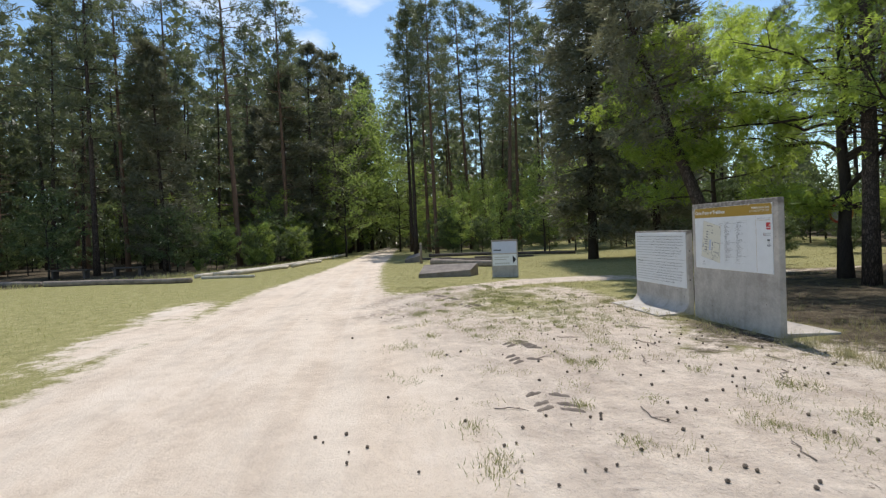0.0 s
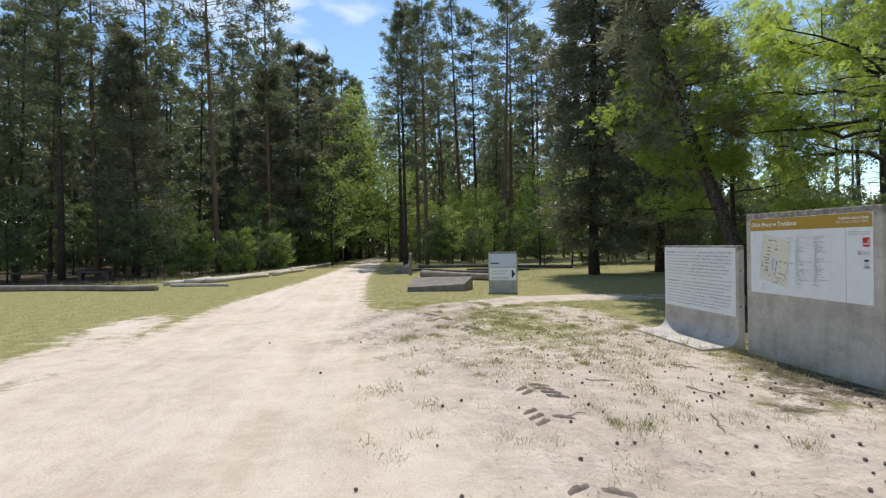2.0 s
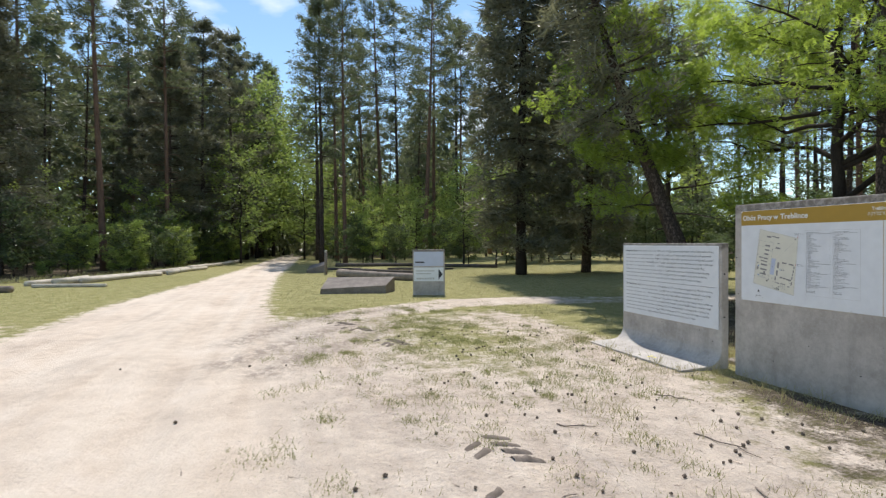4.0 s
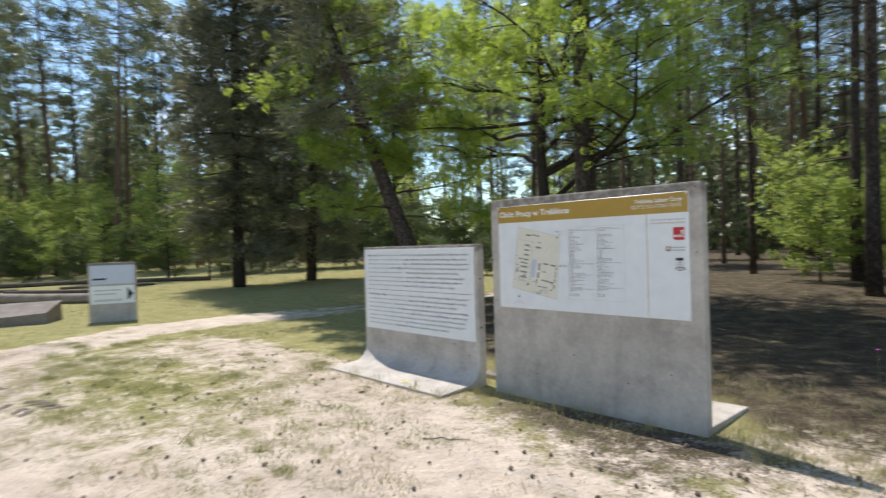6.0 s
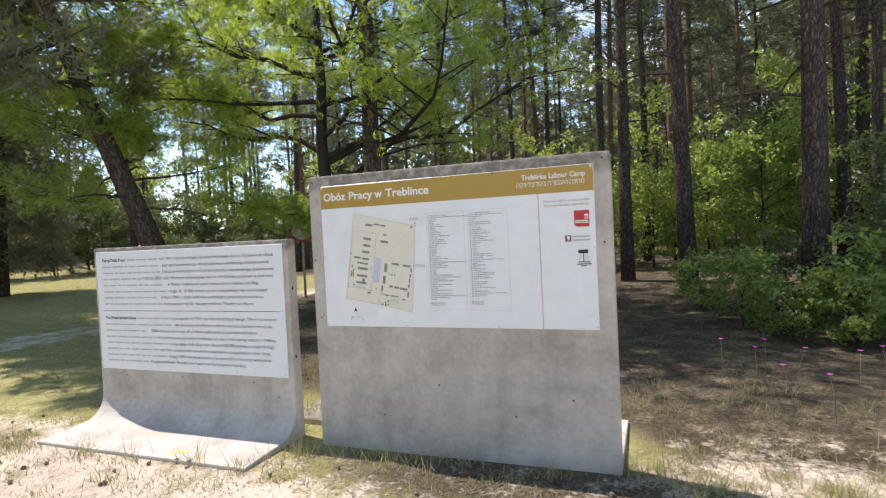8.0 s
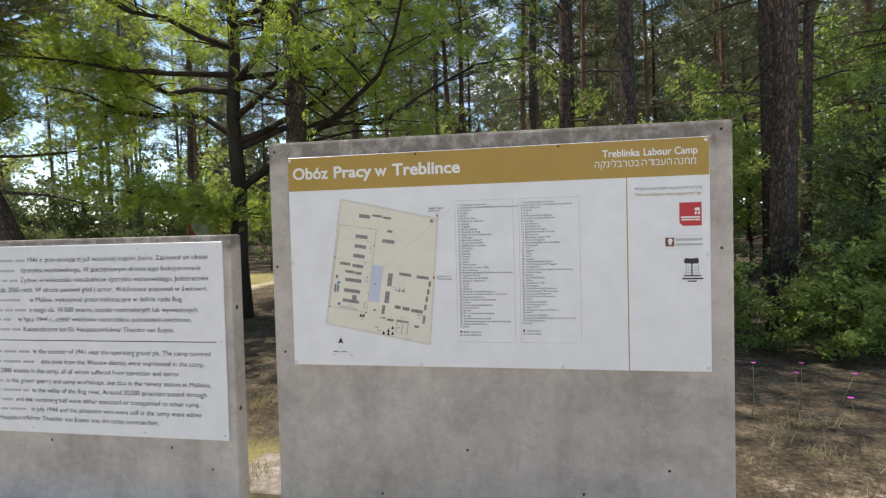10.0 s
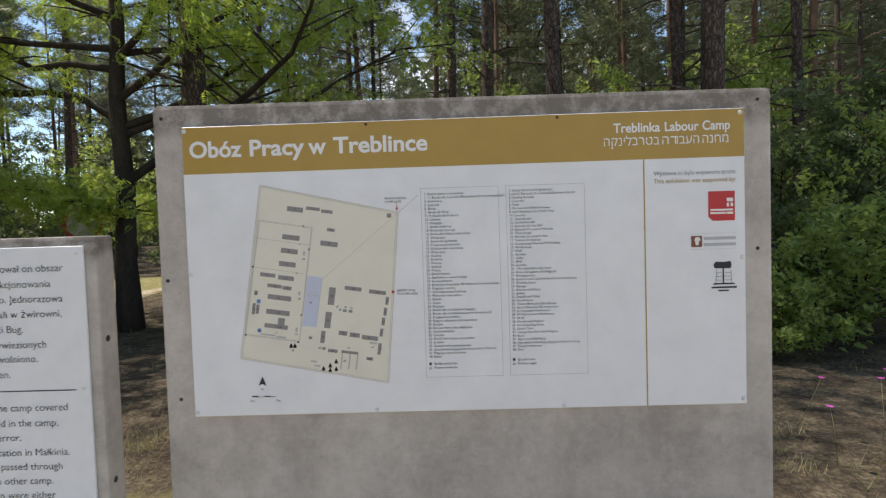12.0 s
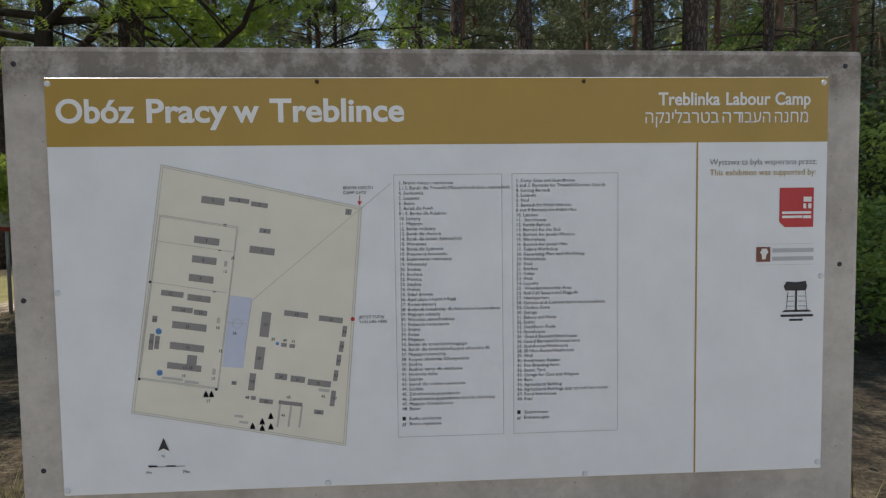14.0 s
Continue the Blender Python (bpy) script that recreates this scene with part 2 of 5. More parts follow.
def tri_mesh(name, tris, material):
    """A mesh from an array of triangles, N x 3 x 3, none of them joined."""
    tris = np.asarray(tris, dtype=np.float32)
    n = len(tris)
    me = bpy.data.meshes.new(name)
    me.vertices.add(n * 3)
    me.vertices.foreach_set("co", tris.reshape(-1))
    me.loops.add(n * 3)
    me.loops.foreach_set("vertex_index", np.arange(n * 3, dtype=np.int32))
    me.polygons.add(n)
    me.polygons.foreach_set("loop_start", np.arange(0, n * 3, 3, dtype=np.int32))
    me.materials.append(material)
    me.update(calc_edges=True)
    return me


def part(name, me, parent=None, label="", m=None):
    if isinstance(me, bmesh.types.BMesh):
        bm, me = me, bpy.data.meshes.new(name)
        bm.to_mesh(me)
        bm.free()
    ob = new(name, me)
    if parent:
        ob.parent = parent
    if m:
        ob.matrix_basis = m
    return tagged(ob, label) if label else ob


def thing(name, m, label, category, group="", kind=""):
    ob = new(name)
    ob.empty_display_size = 0.2
    ob.matrix_basis = m
    return tagged(ob, label, category, group, kind)


def unit(v):
    v = np.asarray(v, dtype=float)
    return v / (np.linalg.norm(v, axis=-1, keepdims=True) + 1e-9)


class Tubes:
    """Tapered round limbs gathered into one mesh."""

    def __init__(self):
        self.v, self.f = [], []

    def add(self, pts, radii, sides=7, cap=True):
        pts = [np.asarray(p, dtype=float) for p in pts]
        start = len(self.v)
        for k, p in enumerate(pts):
            d = unit(pts[min(k + 1, len(pts) - 1)] - pts[max(k - 1, 0)])
            a = unit(np.cross(d, (0.31, 0.95, 0.05) if abs(d[2]) > 0.5 else (0, 0, 1)))
            b = np.cross(d, a)
            for s in range(sides):
                w = 2 * math.pi * s / sides
                self.v.append(p + radii[k] * (math.cos(w) * a + math.sin(w) * b))
        for k in range(len(pts) - 1):
            for s in range(sides):
                i, j = start + k * sides + s, start + k * sides + (s + 1) % sides
                self.f.append((i, j, j + sides, i + sides))
        if cap:
            self.f.append(tuple(start + s for s in range(sides))[::-1])
            self.f.append(tuple(start + (len(pts) - 1) * sides + s for s in range(sides)))

    def mesh(self, name, material):
        return mesh_of(name, self.v, self.f, material, True)


def needles(rng, centres, dirs, per, length, width):
    """Thin needle blades round twig ends."""
    c = np.repeat(centres, per, axis=0)
    d = np.repeat(dirs, per, axis=0)
    n = len(c)
    way = unit(d * 0.9 + rng.normal(0, 0.75, (n, 3)))
    base = c + rng.normal(0, length * 0.35, (n, 3))
    side = unit(np.cross(way, rng.normal(0, 1, (n, 3)))) * width * rng.uniform(0.6, 1.3, (n, 1))
    tip = base + way * length * rng.uniform(0.6, 1.3, (n, 1))
    return np.stack([base - side, base + side, tip], axis=1)


DIAMOND = np.array([[(0, 0), (0.28, 0.45), (0, 1)], [(0, 0), (0, 1), (-0.28, 0.45)]], dtype=float)
_half = [(0.03, 0.0), (0.13, 0.20), (0.30, 0.30), (0.22, 0.41), (0.44, 0.58), (0.30, 0.70), (0.36, 0.86), (0.0, 1.0)]
_lobes = []
for _k in range(len(_half) - 1):
    (x0, y0), (x1, y1) = _half[_k], _half[_k + 1]
    _lobes.append([(0, 0.5 * (y0 + y1)), (x0, y0), (x1, y1)])
    _lobes.append([(0, 0.5 * (y0 + y1)), (-x1, y1), (-x0, y0)])
OAKLEAF = np.array(_lobes, dtype=float)


def leaves(rng, centres, size, template, flat=0.95):
    """Single leaves, folded along the midrib, lying in all directions."""
    n = len(centres)
    nor = unit(np.stack([rng.normal(0, flat, n), rng.normal(0, flat, n), np.ones(n)], axis=1))
    tan = unit(np.cross(nor, rng.normal(0, 1, (n, 3))))
    bi = np.cross(nor, tan)
    s = size * rng.uniform(0.6, 1.3, (n, 1, 1, 1))
    u, v = template[None, :, :, 0:1], template[None, :, :, 1:2]
    pos = u * bi[:, None, None, :] + (v - 0.5) * tan[:, None, None, :] + (np.abs(u) * 0.3 - 0.3 * (v - 0.5) ** 2) * nor[:, None, None, :]
    return (centres[:, None, None, :] + s * pos).reshape(-1, 3, 3)


# ---- trees ----
def pine_meshes(seed, h, r, crown, spread, boughs, tufts, per, nl, nw, needle, bark=None, droop=0.0, lean=0.3, dead=10, cone=False):
    rng = np.random.default_rng(seed)
    tb, bt = Tubes(), Tubes()
    off = rng.normal(0, lean, 2)
    ph = rng.uniform(0, 6.28)

    def axis(z):
        f = z / h
        return np.array([off[0] * f + 0.10 * math.sin(ph + 4 * f), off[1] * f + 0.10 * math.cos(ph + 3 * f), z])

    zs = np.linspace(-0.15, h, 11)
    tb.add([axis(z) for z in zs], [r * (1.18 if k == 0 else 1 - 0.86 * max(z, 0) / h) for k, z in enumerate(zs)], 9)
    for _ in range(dead):
        z = rng.uniform(0.15 * h, max(crown * h, 0.25 * h))
        a = rng.uniform(0, 6.28)
        ln = rng.uniform(0.4, 1.5)
        d = np.array([math.cos(a), math.sin(a), rng.uniform(-0.3, 0.35)])
        p = axis(z)
        bt.add([p, p + d * ln * 0.6, p + d * ln + np.array([0, 0, -0.1])], [0.025, 0.016, 0.005], 4, False)
    cs, ds = [], []
    for b in range(boughs):
        # boughs stand in whorls, with air between one storey and the next
        whorl = 4 if boughs < 80 else 6
        f = min(0.995, (b // whorl + 0.5 + rng.normal(0, 0.16)) * whorl / boughs)
        f = max(0.0, f)
        z = h * (crown + (1 - crown) * f ** 0.9)
        if cone:
            ln = spread * (1.03 - f) ** 0.8 * rng.uniform(0.7, 1.15)
        else:
            ln = spread * (0.45 + 0.75 * math.sin(math.pi * min(1, 0.18 + 0.80 * f))) * (1 - 0.45 * f) * rng.uniform(0.6, 1.2)
        a = 2.4 * b + rng.uniform(-0.5, 0.5)
        up = rng.uniform(0.0, 0.45) * (0.4 + f) - droop
        p0 = axis(min(z, h * 0.99))
        p1 = p0 + np.array([math.cos(a), math.sin(a), up * 0.8]) * ln * 0.55
        p2 = p0 + np.array([math.cos(a + 0.15), math.sin(a + 0.15), up + 0.06]) * ln
        bt.add([p0, p1, p2], [max(0.012, r * 0.24 * (1 - 0.6 * f)), 0.016, 0.006], 5, False)
        for k in range(tufts):
            g = 0.34 + 0.70 * (k + rng.uniform(0, 1)) / tufts
            q = (p0 + (p1 - p0) * g / 0.55) if g < 0.55 else (p1 + (p2 - p1) * (g - 0.55) / 0.45)
            s = np.array([-math.sin(a), math.cos(a), 0]) * rng.normal(0, 0.26) * ln * (1.1 - 0.5 * g)
            q = q + s + np.array([0, 0, rng.normal(0.05, 0.10) - droop * rng.uniform(0, 0.4)])
            cs.append(q)
            ds.append(unit(np.array([math.cos(a), math.sin(a), 0.35 - droop]) * 0.8 + s * 0.5))
    top = axis(h)
    for k in range(5):
        cs.append(top - np.array([0, 0, 0.22 * k]))
        ds.append(np.array([0, 0, 1.0]))
    tris = needles(rng, np.array(cs), np.array(ds), per, nl, nw)
    return tb.mesh("trunk", bark or M_BARK), tri_mesh("crown", tris, needle), bt.mesh("boughs", bark or M_BARK)


def broad_meshes(seed, h, r, base, spread, limbs, subs, per, size, leaf, bark, template=DIAMOND, sigma=0.3, given=(), zig=0.12, leafless=0.3, lean=0.05, kinky=0.012, slim=False):
    rng = np.random.default_rng(seed)
    tb, bt = Tubes(), Tubes()
    off = rng.normal(0, lean * h, 2)
    kink = rng.normal(0, kinky * h, (9, 2))

    def axis(z):
        f = max(z, 0) / h
        k = min(int(f * 8), 7)
        w = f * 8 - k
        j = kink[k] * (1 - w) + kink[k + 1] * w
        return np.array([off[0] * f * f + j[0] * min(1, 3 * f), off[1] * f * f + j[1] * min(1, 3 * f), z])

    zs = np.linspace(-0.12, h * 0.96, 9)
    tb.add([axis(z) for z in zs], [r * (1.25 if k == 0 else 1 - 0.88 * max(z, 0) / h) for k, z in enumerate(zs)], 9)
    plan = list(given)
    for b in range(limbs):
        f = (b + rng.uniform(0, 1)) / limbs
        plan.append((h * (base + (0.97 - base) * f), math.degrees(2.4 * b + rng.uniform(-0.5, 0.5)),
                     spread * (0.55 + 0.6 * math.sin(math.pi * (0.15 + 0.75 * f))) * rng.uniform(0.65, 1.1), rng.uniform(0.1, 0.5) + 0.35 * f))
    cs = []
    for z, az, ln, rise in plan:
        p = axis(z)
        a = radians(az)
        pts, rad = [p], [max(0.012, r * 0.5 * (1 - 0.75 * z / h))]
        n = 3 if slim else 6
        for k in range(n):
            a += rng.normal(0, zig * 1.6)
            p = p + np.array([math.cos(a), math.sin(a), rise + rng.normal(0, zig)]) * ln / n
            pts.append(p)
            rad.append(max(0.006, rad[0] * (1 - 0.85 * (k + 1) / n)))
        bt.add(pts, rad, 4 if slim else 6, False)
        for s in range(subs):
            g = leafless + (1 - leafless) * (s + rng.uniform(0, 1)) / subs
            k = min(int(g * n), n - 1)
            q = pts[k] + (pts[k + 1] - pts[k]) * (g * n - k)
            b = a + rng.choice((-1, 1)) * rng.uniform(0.4, 1.3)
            l2 = ln * rng.uniform(0.14, 0.36) * (1.15 - 0.5 * g)
            e = q + np.array([math.cos(b), math.sin(b), rng.uniform(-0.1, 0.5)]) * l2
            m = (q + e) / 2 + np.array([0, 0, 0.05 * l2])
            if slim:
                bt.add([q, e], [rad[k] * 0.45, 0.004], 3, False)
            else:
                bt.add([q, m, e], [rad[k] * 0.45, rad[k] * 0.3, 0.004], 4, False)
            nn = max(2, int(per * rng.uniform(0.5, 1.5)))
            cs.append(q + (e - q) * rng.uniform(0.7, 1.15, (nn, 1)) + rng.normal(0, sigma, (nn, 3)) * np.array([1, 1, 0.9]))
    tris = leaves(rng, np.concatenate(cs), size, template, 1.1)
    return tb.mesh("trunk", bark), tri_mesh("crown", tris, leaf), bt.mesh("boughs", bark)


def tree(name, meshes, m, label, category="tree", group="", names=("trunk", "crown")):
    ob = thing(name, m, label, category, group)
    part(names[0], meshes[0], ob)
    part(names[1], meshes[1], ob)
    tagged(part("branchwork", meshes[2], ob), kind="stuff")
    return ob


# ---- ground ----
def smooth(a, b, x):
    f = np.clip((x - a) / (b - a), 0, 1)
    return f * f * (3 - 2 * f)


ROAD_X = (-140, -100, -57, -36, -22, -15, -10, -5, 2, 14)
ROAD_Y = (-1.0, -2.0, -4.9, -5.9, -6.65, -7.0, -7.2, -7.0, -6.6, -6.4)
ROAD_W = (0.8, 0.8, 0.8, 0.9, 0.95, 1.25, 1.5, 1.75, 2.1, 2.3)
PATH_Y = (-5.5, -3.5, -1.0, 1.0, 4.0, 9.0, 16.0, 24.0)
PATH_X = (-4.5, -7.6, -9.0, -8.9, -8.4, -7.1, -7.6, -11.0)


def masks(x, y):
    """Share of bare sand and of forest litter at a place of the plan."""
    yc, hw = np.interp(x, ROAD_X, ROAD_Y), np.interp(x, ROAD_X, ROAD_W)
    sand = 1 - smooth(hw - 0.35, hw + 1.1, np.abs(y - yc))
    # trampled yard before the boards, half overgrown towards the middle
    south = smooth(0.9, 1.4, x) * 0.75
    yard = smooth(-9.5, -5.5, x) * (1 - smooth(-0.75 + 0.4 * south, 0.6 + 1.3 * south, y)) * smooth(-8.9, -8.3, y)
    over = np.exp(-(((x + 4.2) / 3.0) ** 2 + ((y + 2.3) / 1.35) ** 2)) * 0.44 + np.exp(-(((x - 0.3) / 2.0) ** 2 + ((y + 0.3) / 0.55) ** 2)) * 0.42
    sand = np.maximum(sand, yard * (0.80 - over))
    px = np.interp(y, PATH_Y, PATH_X)
    # sand thinned past y 0.5: tree shade on the path put into its colour
    sand = np.maximum(sand, (1 - smooth(0.45, 1.3, np.abs(x - px))) * (1 - smooth(13, 18, y)) * smooth(-5.5, -4.5, y) * (0.85 - 0.35 * smooth(0.5, 3.0, y)))
    # bare patch in the grass beyond the road
    sand = np.maximum(sand, 0.88 * np.exp(-(((x + 2.6) / 3.2) ** 2 + ((y + 9.5) / 1.0) ** 2)))
    sand = np.maximum(sand, 0.80 * np.exp(-(((x + 5.7) / 2.6) ** 2 + ((y + 10.0) / 0.8) ** 2)))
    edge = np.interp(x, (-140, -45, -26, -20, -14, 20), (-5.5, -9.2, -11.0, -16, -30, -40))
    wood = 1 - smooth(-1.5, 1.5, y - edge)
    wood = np.maximum(wood, smooth(-48, -54, x) * smooth(-3.2, -1.0, y))
    back = np.interp(x, (-60, -30, -16, -8, -4, 0.9, 1.4, 40), (14, 22, 20, 5.0, 1.0, 0.7, -0.1, -0.1))
    wood = np.maximum(wood, smooth(-0.8, 1.2, y - back))
    # sunny glade behind the small board
    wood = wood * (1 - np.clip(1.7 * np.exp(-(((x + 9.6) / 3.2) ** 2 + ((y - 12.6) / 4.4) ** 2)), 0, 1))
    wood = np.maximum(wood, 0.8 * np.exp(-(((x - 0.5) / 1.9) ** 2 + ((y + 0.3) / 0.6) ** 2)))
    # drifts of fallen needles before the big board
    drift = np.exp(-(((x - 0.75) / 0.8) ** 2 + ((y + 0.88) / 0.3) ** 2)) + np.exp(-(((x - 1.35) / 0.45) ** 2 + ((y + 1.35) / 0.35) ** 2))
    sand = sand * (1 - 0.36 * np.clip(drift, 0, 1))
    wood = np.maximum(wood, 0.7 * np.clip(drift, 0, 1))
    return np.clip(sand, 0, 1), np.clip(wood, 0, 1)


def ground_height(x, y):
    z = 0.018 * np.sin(0.9 * x + 0.4 * y) * np.sin(0.7 * y - 0.3 * x + 1.0)
    yc = np.interp(x, ROAD_X, ROAD_Y)
    d = y - yc
    z = z - 0.03 * (np.exp(-((d - 0.75) / 0.22) ** 2) + np.exp(-((d + 0.75) / 0.22) ** 2)) + 0.02 * np.exp(-(d / 0.3) ** 2)
    near = np.exp(-((x + 1.0) ** 2 / 9 + (y / 1.5) ** 2))
    z = z * (1 - near)
    rise = smooth(-12, -30, x) * smooth(6, 20, y) * 0.5
    return z + rise + smooth(4.5, 11, y) * 0.36 * smooth(-9, -5, x)


def axis_steps(lo, hi, step, far):
    mid = list(np.arange(lo, hi + 1e-6, step))
    out, s = [], step
    p = hi
    while p < far:
        s *= 1.28
        p += s
        out.append(p)
    low, s, p = [], step, lo
    while p > -far:
        s *= 1.28
        p -= s
        low.append(p)
    return np.array(low[::-1] + mid + out)


gx, gy = axis_steps(-26, 10, 0.2, 900), axis_steps(-14, 8, 0.2, 900)
GX, GY = np.meshgrid(gx, gy)
GZ = ground_height(GX, GY)
nxg, nyg = len(gx), len(gy)
quads = [(j * nxg + i, j * nxg + i + 1, (j + 1) * nxg + i + 1, (j + 1) * nxg + i) for j in range(nyg - 1) for i in range(nxg - 1)]
m_ground = bpy.data.materials.new("sand_and_turf")
me = mesh_of("ground", np.stack([GX.ravel(), GY.ravel(), GZ.ravel()], axis=1), quads, m_ground, True)
s_mask, w_mask = masks(GX.ravel(), GY.ravel())
yc_all, hw_all = np.interp(GX.ravel(), ROAD_X, ROAD_Y), np.interp(GX.ravel(), ROAD_X, ROAD_W)
trod = smooth(0.2, 1.6, GY.ravel() - yc_all - hw_all * 0.6) * smooth(-12, -7, GX.ravel())
# tyre ruts that swing from the road over to the path
rut = np.zeros(len(trod))
for line in (((-4.6, -5.6), (-5.4, -5.25), (-6.6, -4.7), (-7.75, -3.7), (-8.5, -2.2)), ((-2.6, -5.1), (-3.5, -4.6), (-4.3, -3.95), (-5.4, -3.2), (-6.4, -2.5)), ((-3.2, -5.6), (-4.6, -4.75), (-5.9, -3.9), (-7.0, -2.8))):
    for (x0, y0), (x1, y1) in zip(line[:-1], line[1:]):
        px, py = GX.ravel() - x0, GY.ravel() - y0
        f = np.clip((px * (x1 - x0) + py * (y1 - y0)) / ((x1 - x0) ** 2 + (y1 - y0) ** 2), 0, 1)
        rut = np.maximum(rut, np.exp(-((np.hypot(px - f * (x1 - x0), py - f * (y1 - y0))) / 0.24) ** 2))
for key, val in (("rut", rut), ("bare", s_mask), ("litter", w_mask), ("trodden", trod)):
    at = me.attributes.new(key, "FLOAT", "POINT")
    at.data.foreach_set("value", val.astype(np.float32))
t, p = nodes_of(m_ground)


def attribute(t, key):
    a = t.nodes.new("ShaderNodeAttribute")
    a.attribute_name = key
    return a.outputs["Fac"]


coarse, mid, fine = noise_node(t, 0.55, 6, 0.65), noise_node(t, 3.2, 6, 0.7), noise_node(t, 30.0, 5, 0.7)
grit = noise_node(t, 160.0, 3, 0.7)
sand_col = ramp(t, calc(t, "ADD", calc(t, "MULTIPLY", coarse, 0.55), calc(t, "MULTIPLY", mid, 0.45)), [(0.34, (0.49, 0.388, 0.30)), (0.52, (0.662, 0.55, 0.437)), (0.7, (0.755, 0.652, 0.545))])
scuffed = ramp(t, noise_node(t, 1.1, 7, 0.72, "Object", (0.45, 1.3, 1.0)), [(0.50, (0, 0, 0)), (0.64, (1, 1, 1))])
sand_col = mixed(t, calc(t, "MULTIPLY", scuffed, 0.22), sand_col, (0.34, 0.285, 0.245))
wheel = ramp(t, noise_node(t, 1.0, 5, 0.6, "Object", (0.10, 2.4, 1.0)), [(0.40, (0, 0, 0)), (0.62, (1, 1, 1))])
sand_col = mixed(t, calc(t, "MULTIPLY", wheel, 0.28), sand_col, (0.80, 0.72, 0.61))
sand_col = mixed(t, calc(t, "MULTIPLY", ramp(t, grit, [(0.55, (0, 0, 0)), (0.72, (1, 1, 1))]), 0.35), sand_col, (0.27, 0.21, 0.155))
sand_col = mixed(t, calc(t, "MULTIPLY", attribute(t, "trodden"), ramp(t, calc(t, "ADD", calc(t, "MULTIPLY", mid, 0.6), calc(t, "MULTIPLY", fine, 0.4)), [(0.40, (0.62, 0.62, 0.62)), (0.60, (0.12, 0.12, 0.12))])), sand_col, (0.36, 0.30, 0.255))
churned = ramp(t, noise_node(t, 5.0, 6, 0.75, "Object", (1.0, 1.6, 1.0)), [(0.38, (0, 0, 0)), (0.56, (1, 1, 1))])
sand_col = mixed(t, calc(t, "MULTIPLY", calc(t, "MULTIPLY", attribute(t, "rut"), churned), 0.85), sand_col, (0.26, 0.21, 0.172))
turf_col = ramp(t, calc(t, "ADD", calc(t, "MULTIPLY", mid, 0.5), calc(t, "MULTIPLY", fine, 0.5)), [(0.34, (0.155, 0.147, 0.06)), (0.5, (0.29, 0.268, 0.112)), (0.68, (0.46, 0.41, 0.23))])
lit_col = ramp(t, calc(t, "ADD", calc(t, "MULTIPLY", mid, 0.45), calc(t, "MULTIPLY", fine, 0.55)), [(0.36, (0.027, 0.021, 0.016)), (0.5, (0.09, 0.071, 0.048)), (0.66, (0.25, 0.208, 0.135))])
jit = calc(t, "SUBTRACT", calc(t, "ADD", calc(t, "MULTIPLY", mid, 0.75), calc(t, "MULTIPLY", fine, 0.35)), 0.55)
f_sand = ramp(t, calc(t, "ADD", attribute(t, "bare"), calc(t, "MULTIPLY", jit, 1.7)), [(0.36, (0, 0, 0)), (0.62, (1, 1, 1))])
f_lit = ramp(t, calc(t, "ADD", attribute(t, "litter"), calc(t, "MULTIPLY", jit, 1.3)), [(0.35, (0, 0, 0)), (0.65, (1, 1, 1))])
col = mixed(t, f_sand, mixed(t, f_lit, turf_col, lit_col), sand_col)
t.links.new(col, p.inputs["Base Color"])
p.inputs["Roughness"].default_value, p.inputs["Specular IOR Level"].default_value = 0.95, 0.1
lumps = calc(t, "MULTIPLY", noise_node(t, 8.0, 3, 0.55), calc(t, "ADD", attribute(t, "trodden"), attribute(t, "rut")))
bump(t, p, calc(t, "ADD", lumps, calc(t, "ADD", calc(t, "MULTIPLY", mid, 0.6), calc(t, "MULTIPLY", fine, 0.5))), 0.8, 0.06)
ground = tagged(new("ground", me), "pale sandy clearing with turf and pine litter", "ground", kind="structure")


def gz(x, y):
    return float(ground_height(np.array(float(x)), np.array(float(y))))


# ---- concrete boards ----
def bevelled(bm, width=0.012, segments=2):
    bmesh.ops.bevel(bm, geom=[e for e in bm.edges if e.calc_face_angle(0) > 0.6], offset=width, segments=segments, affect="EDGES", profile=0.6)
    for f in bm.faces:
        f.smooth = False


def profile_solid(outline, x0, x1, material, name, width=0.012):
    """An outline in the y-z plane drawn out along x."""
    bm = bmesh.new()
    a = [bm.verts.new((x0, y, z)) for y, z in outline]
    b = [bm.verts.new((x1, y, z)) for y, z in outline]
    n = len(outline)
    bm.faces.new(a[::-1])
    bm.faces.new(b)
    for k in range(n):
        bm.faces.new((a[k], a[(k + 1) % n], b[(k + 1) % n], b[k]))
    bmesh.ops.recalc_face_normals(bm, faces=bm.faces)
    bevelled(bm, width)
    me = bpy.data.meshes.new(name)
    bm.to_mesh(me)
    bm.free()
    me.materials.append(material)
    return me


def box_mesh(name, x0, x1, y0, y1, z0, z1, material, width=0.0):
    bm = bmesh.new()
    bmesh.ops.create_cube(bm, size=1.0, matrix=Matrix.Translation(((x0 + x1) / 2, (y0 + y1) / 2, (z0 + z1) / 2)) @ Matrix.Diagonal((x1 - x0, y1 - y0, z1 - z0, 1)))
    if width:
        bevelled(bm, width, 1)
    me = bpy.data.meshes.new(name)
    bm.to_mesh(me)
    bm.free()
    me.materials.append(material)
    return me


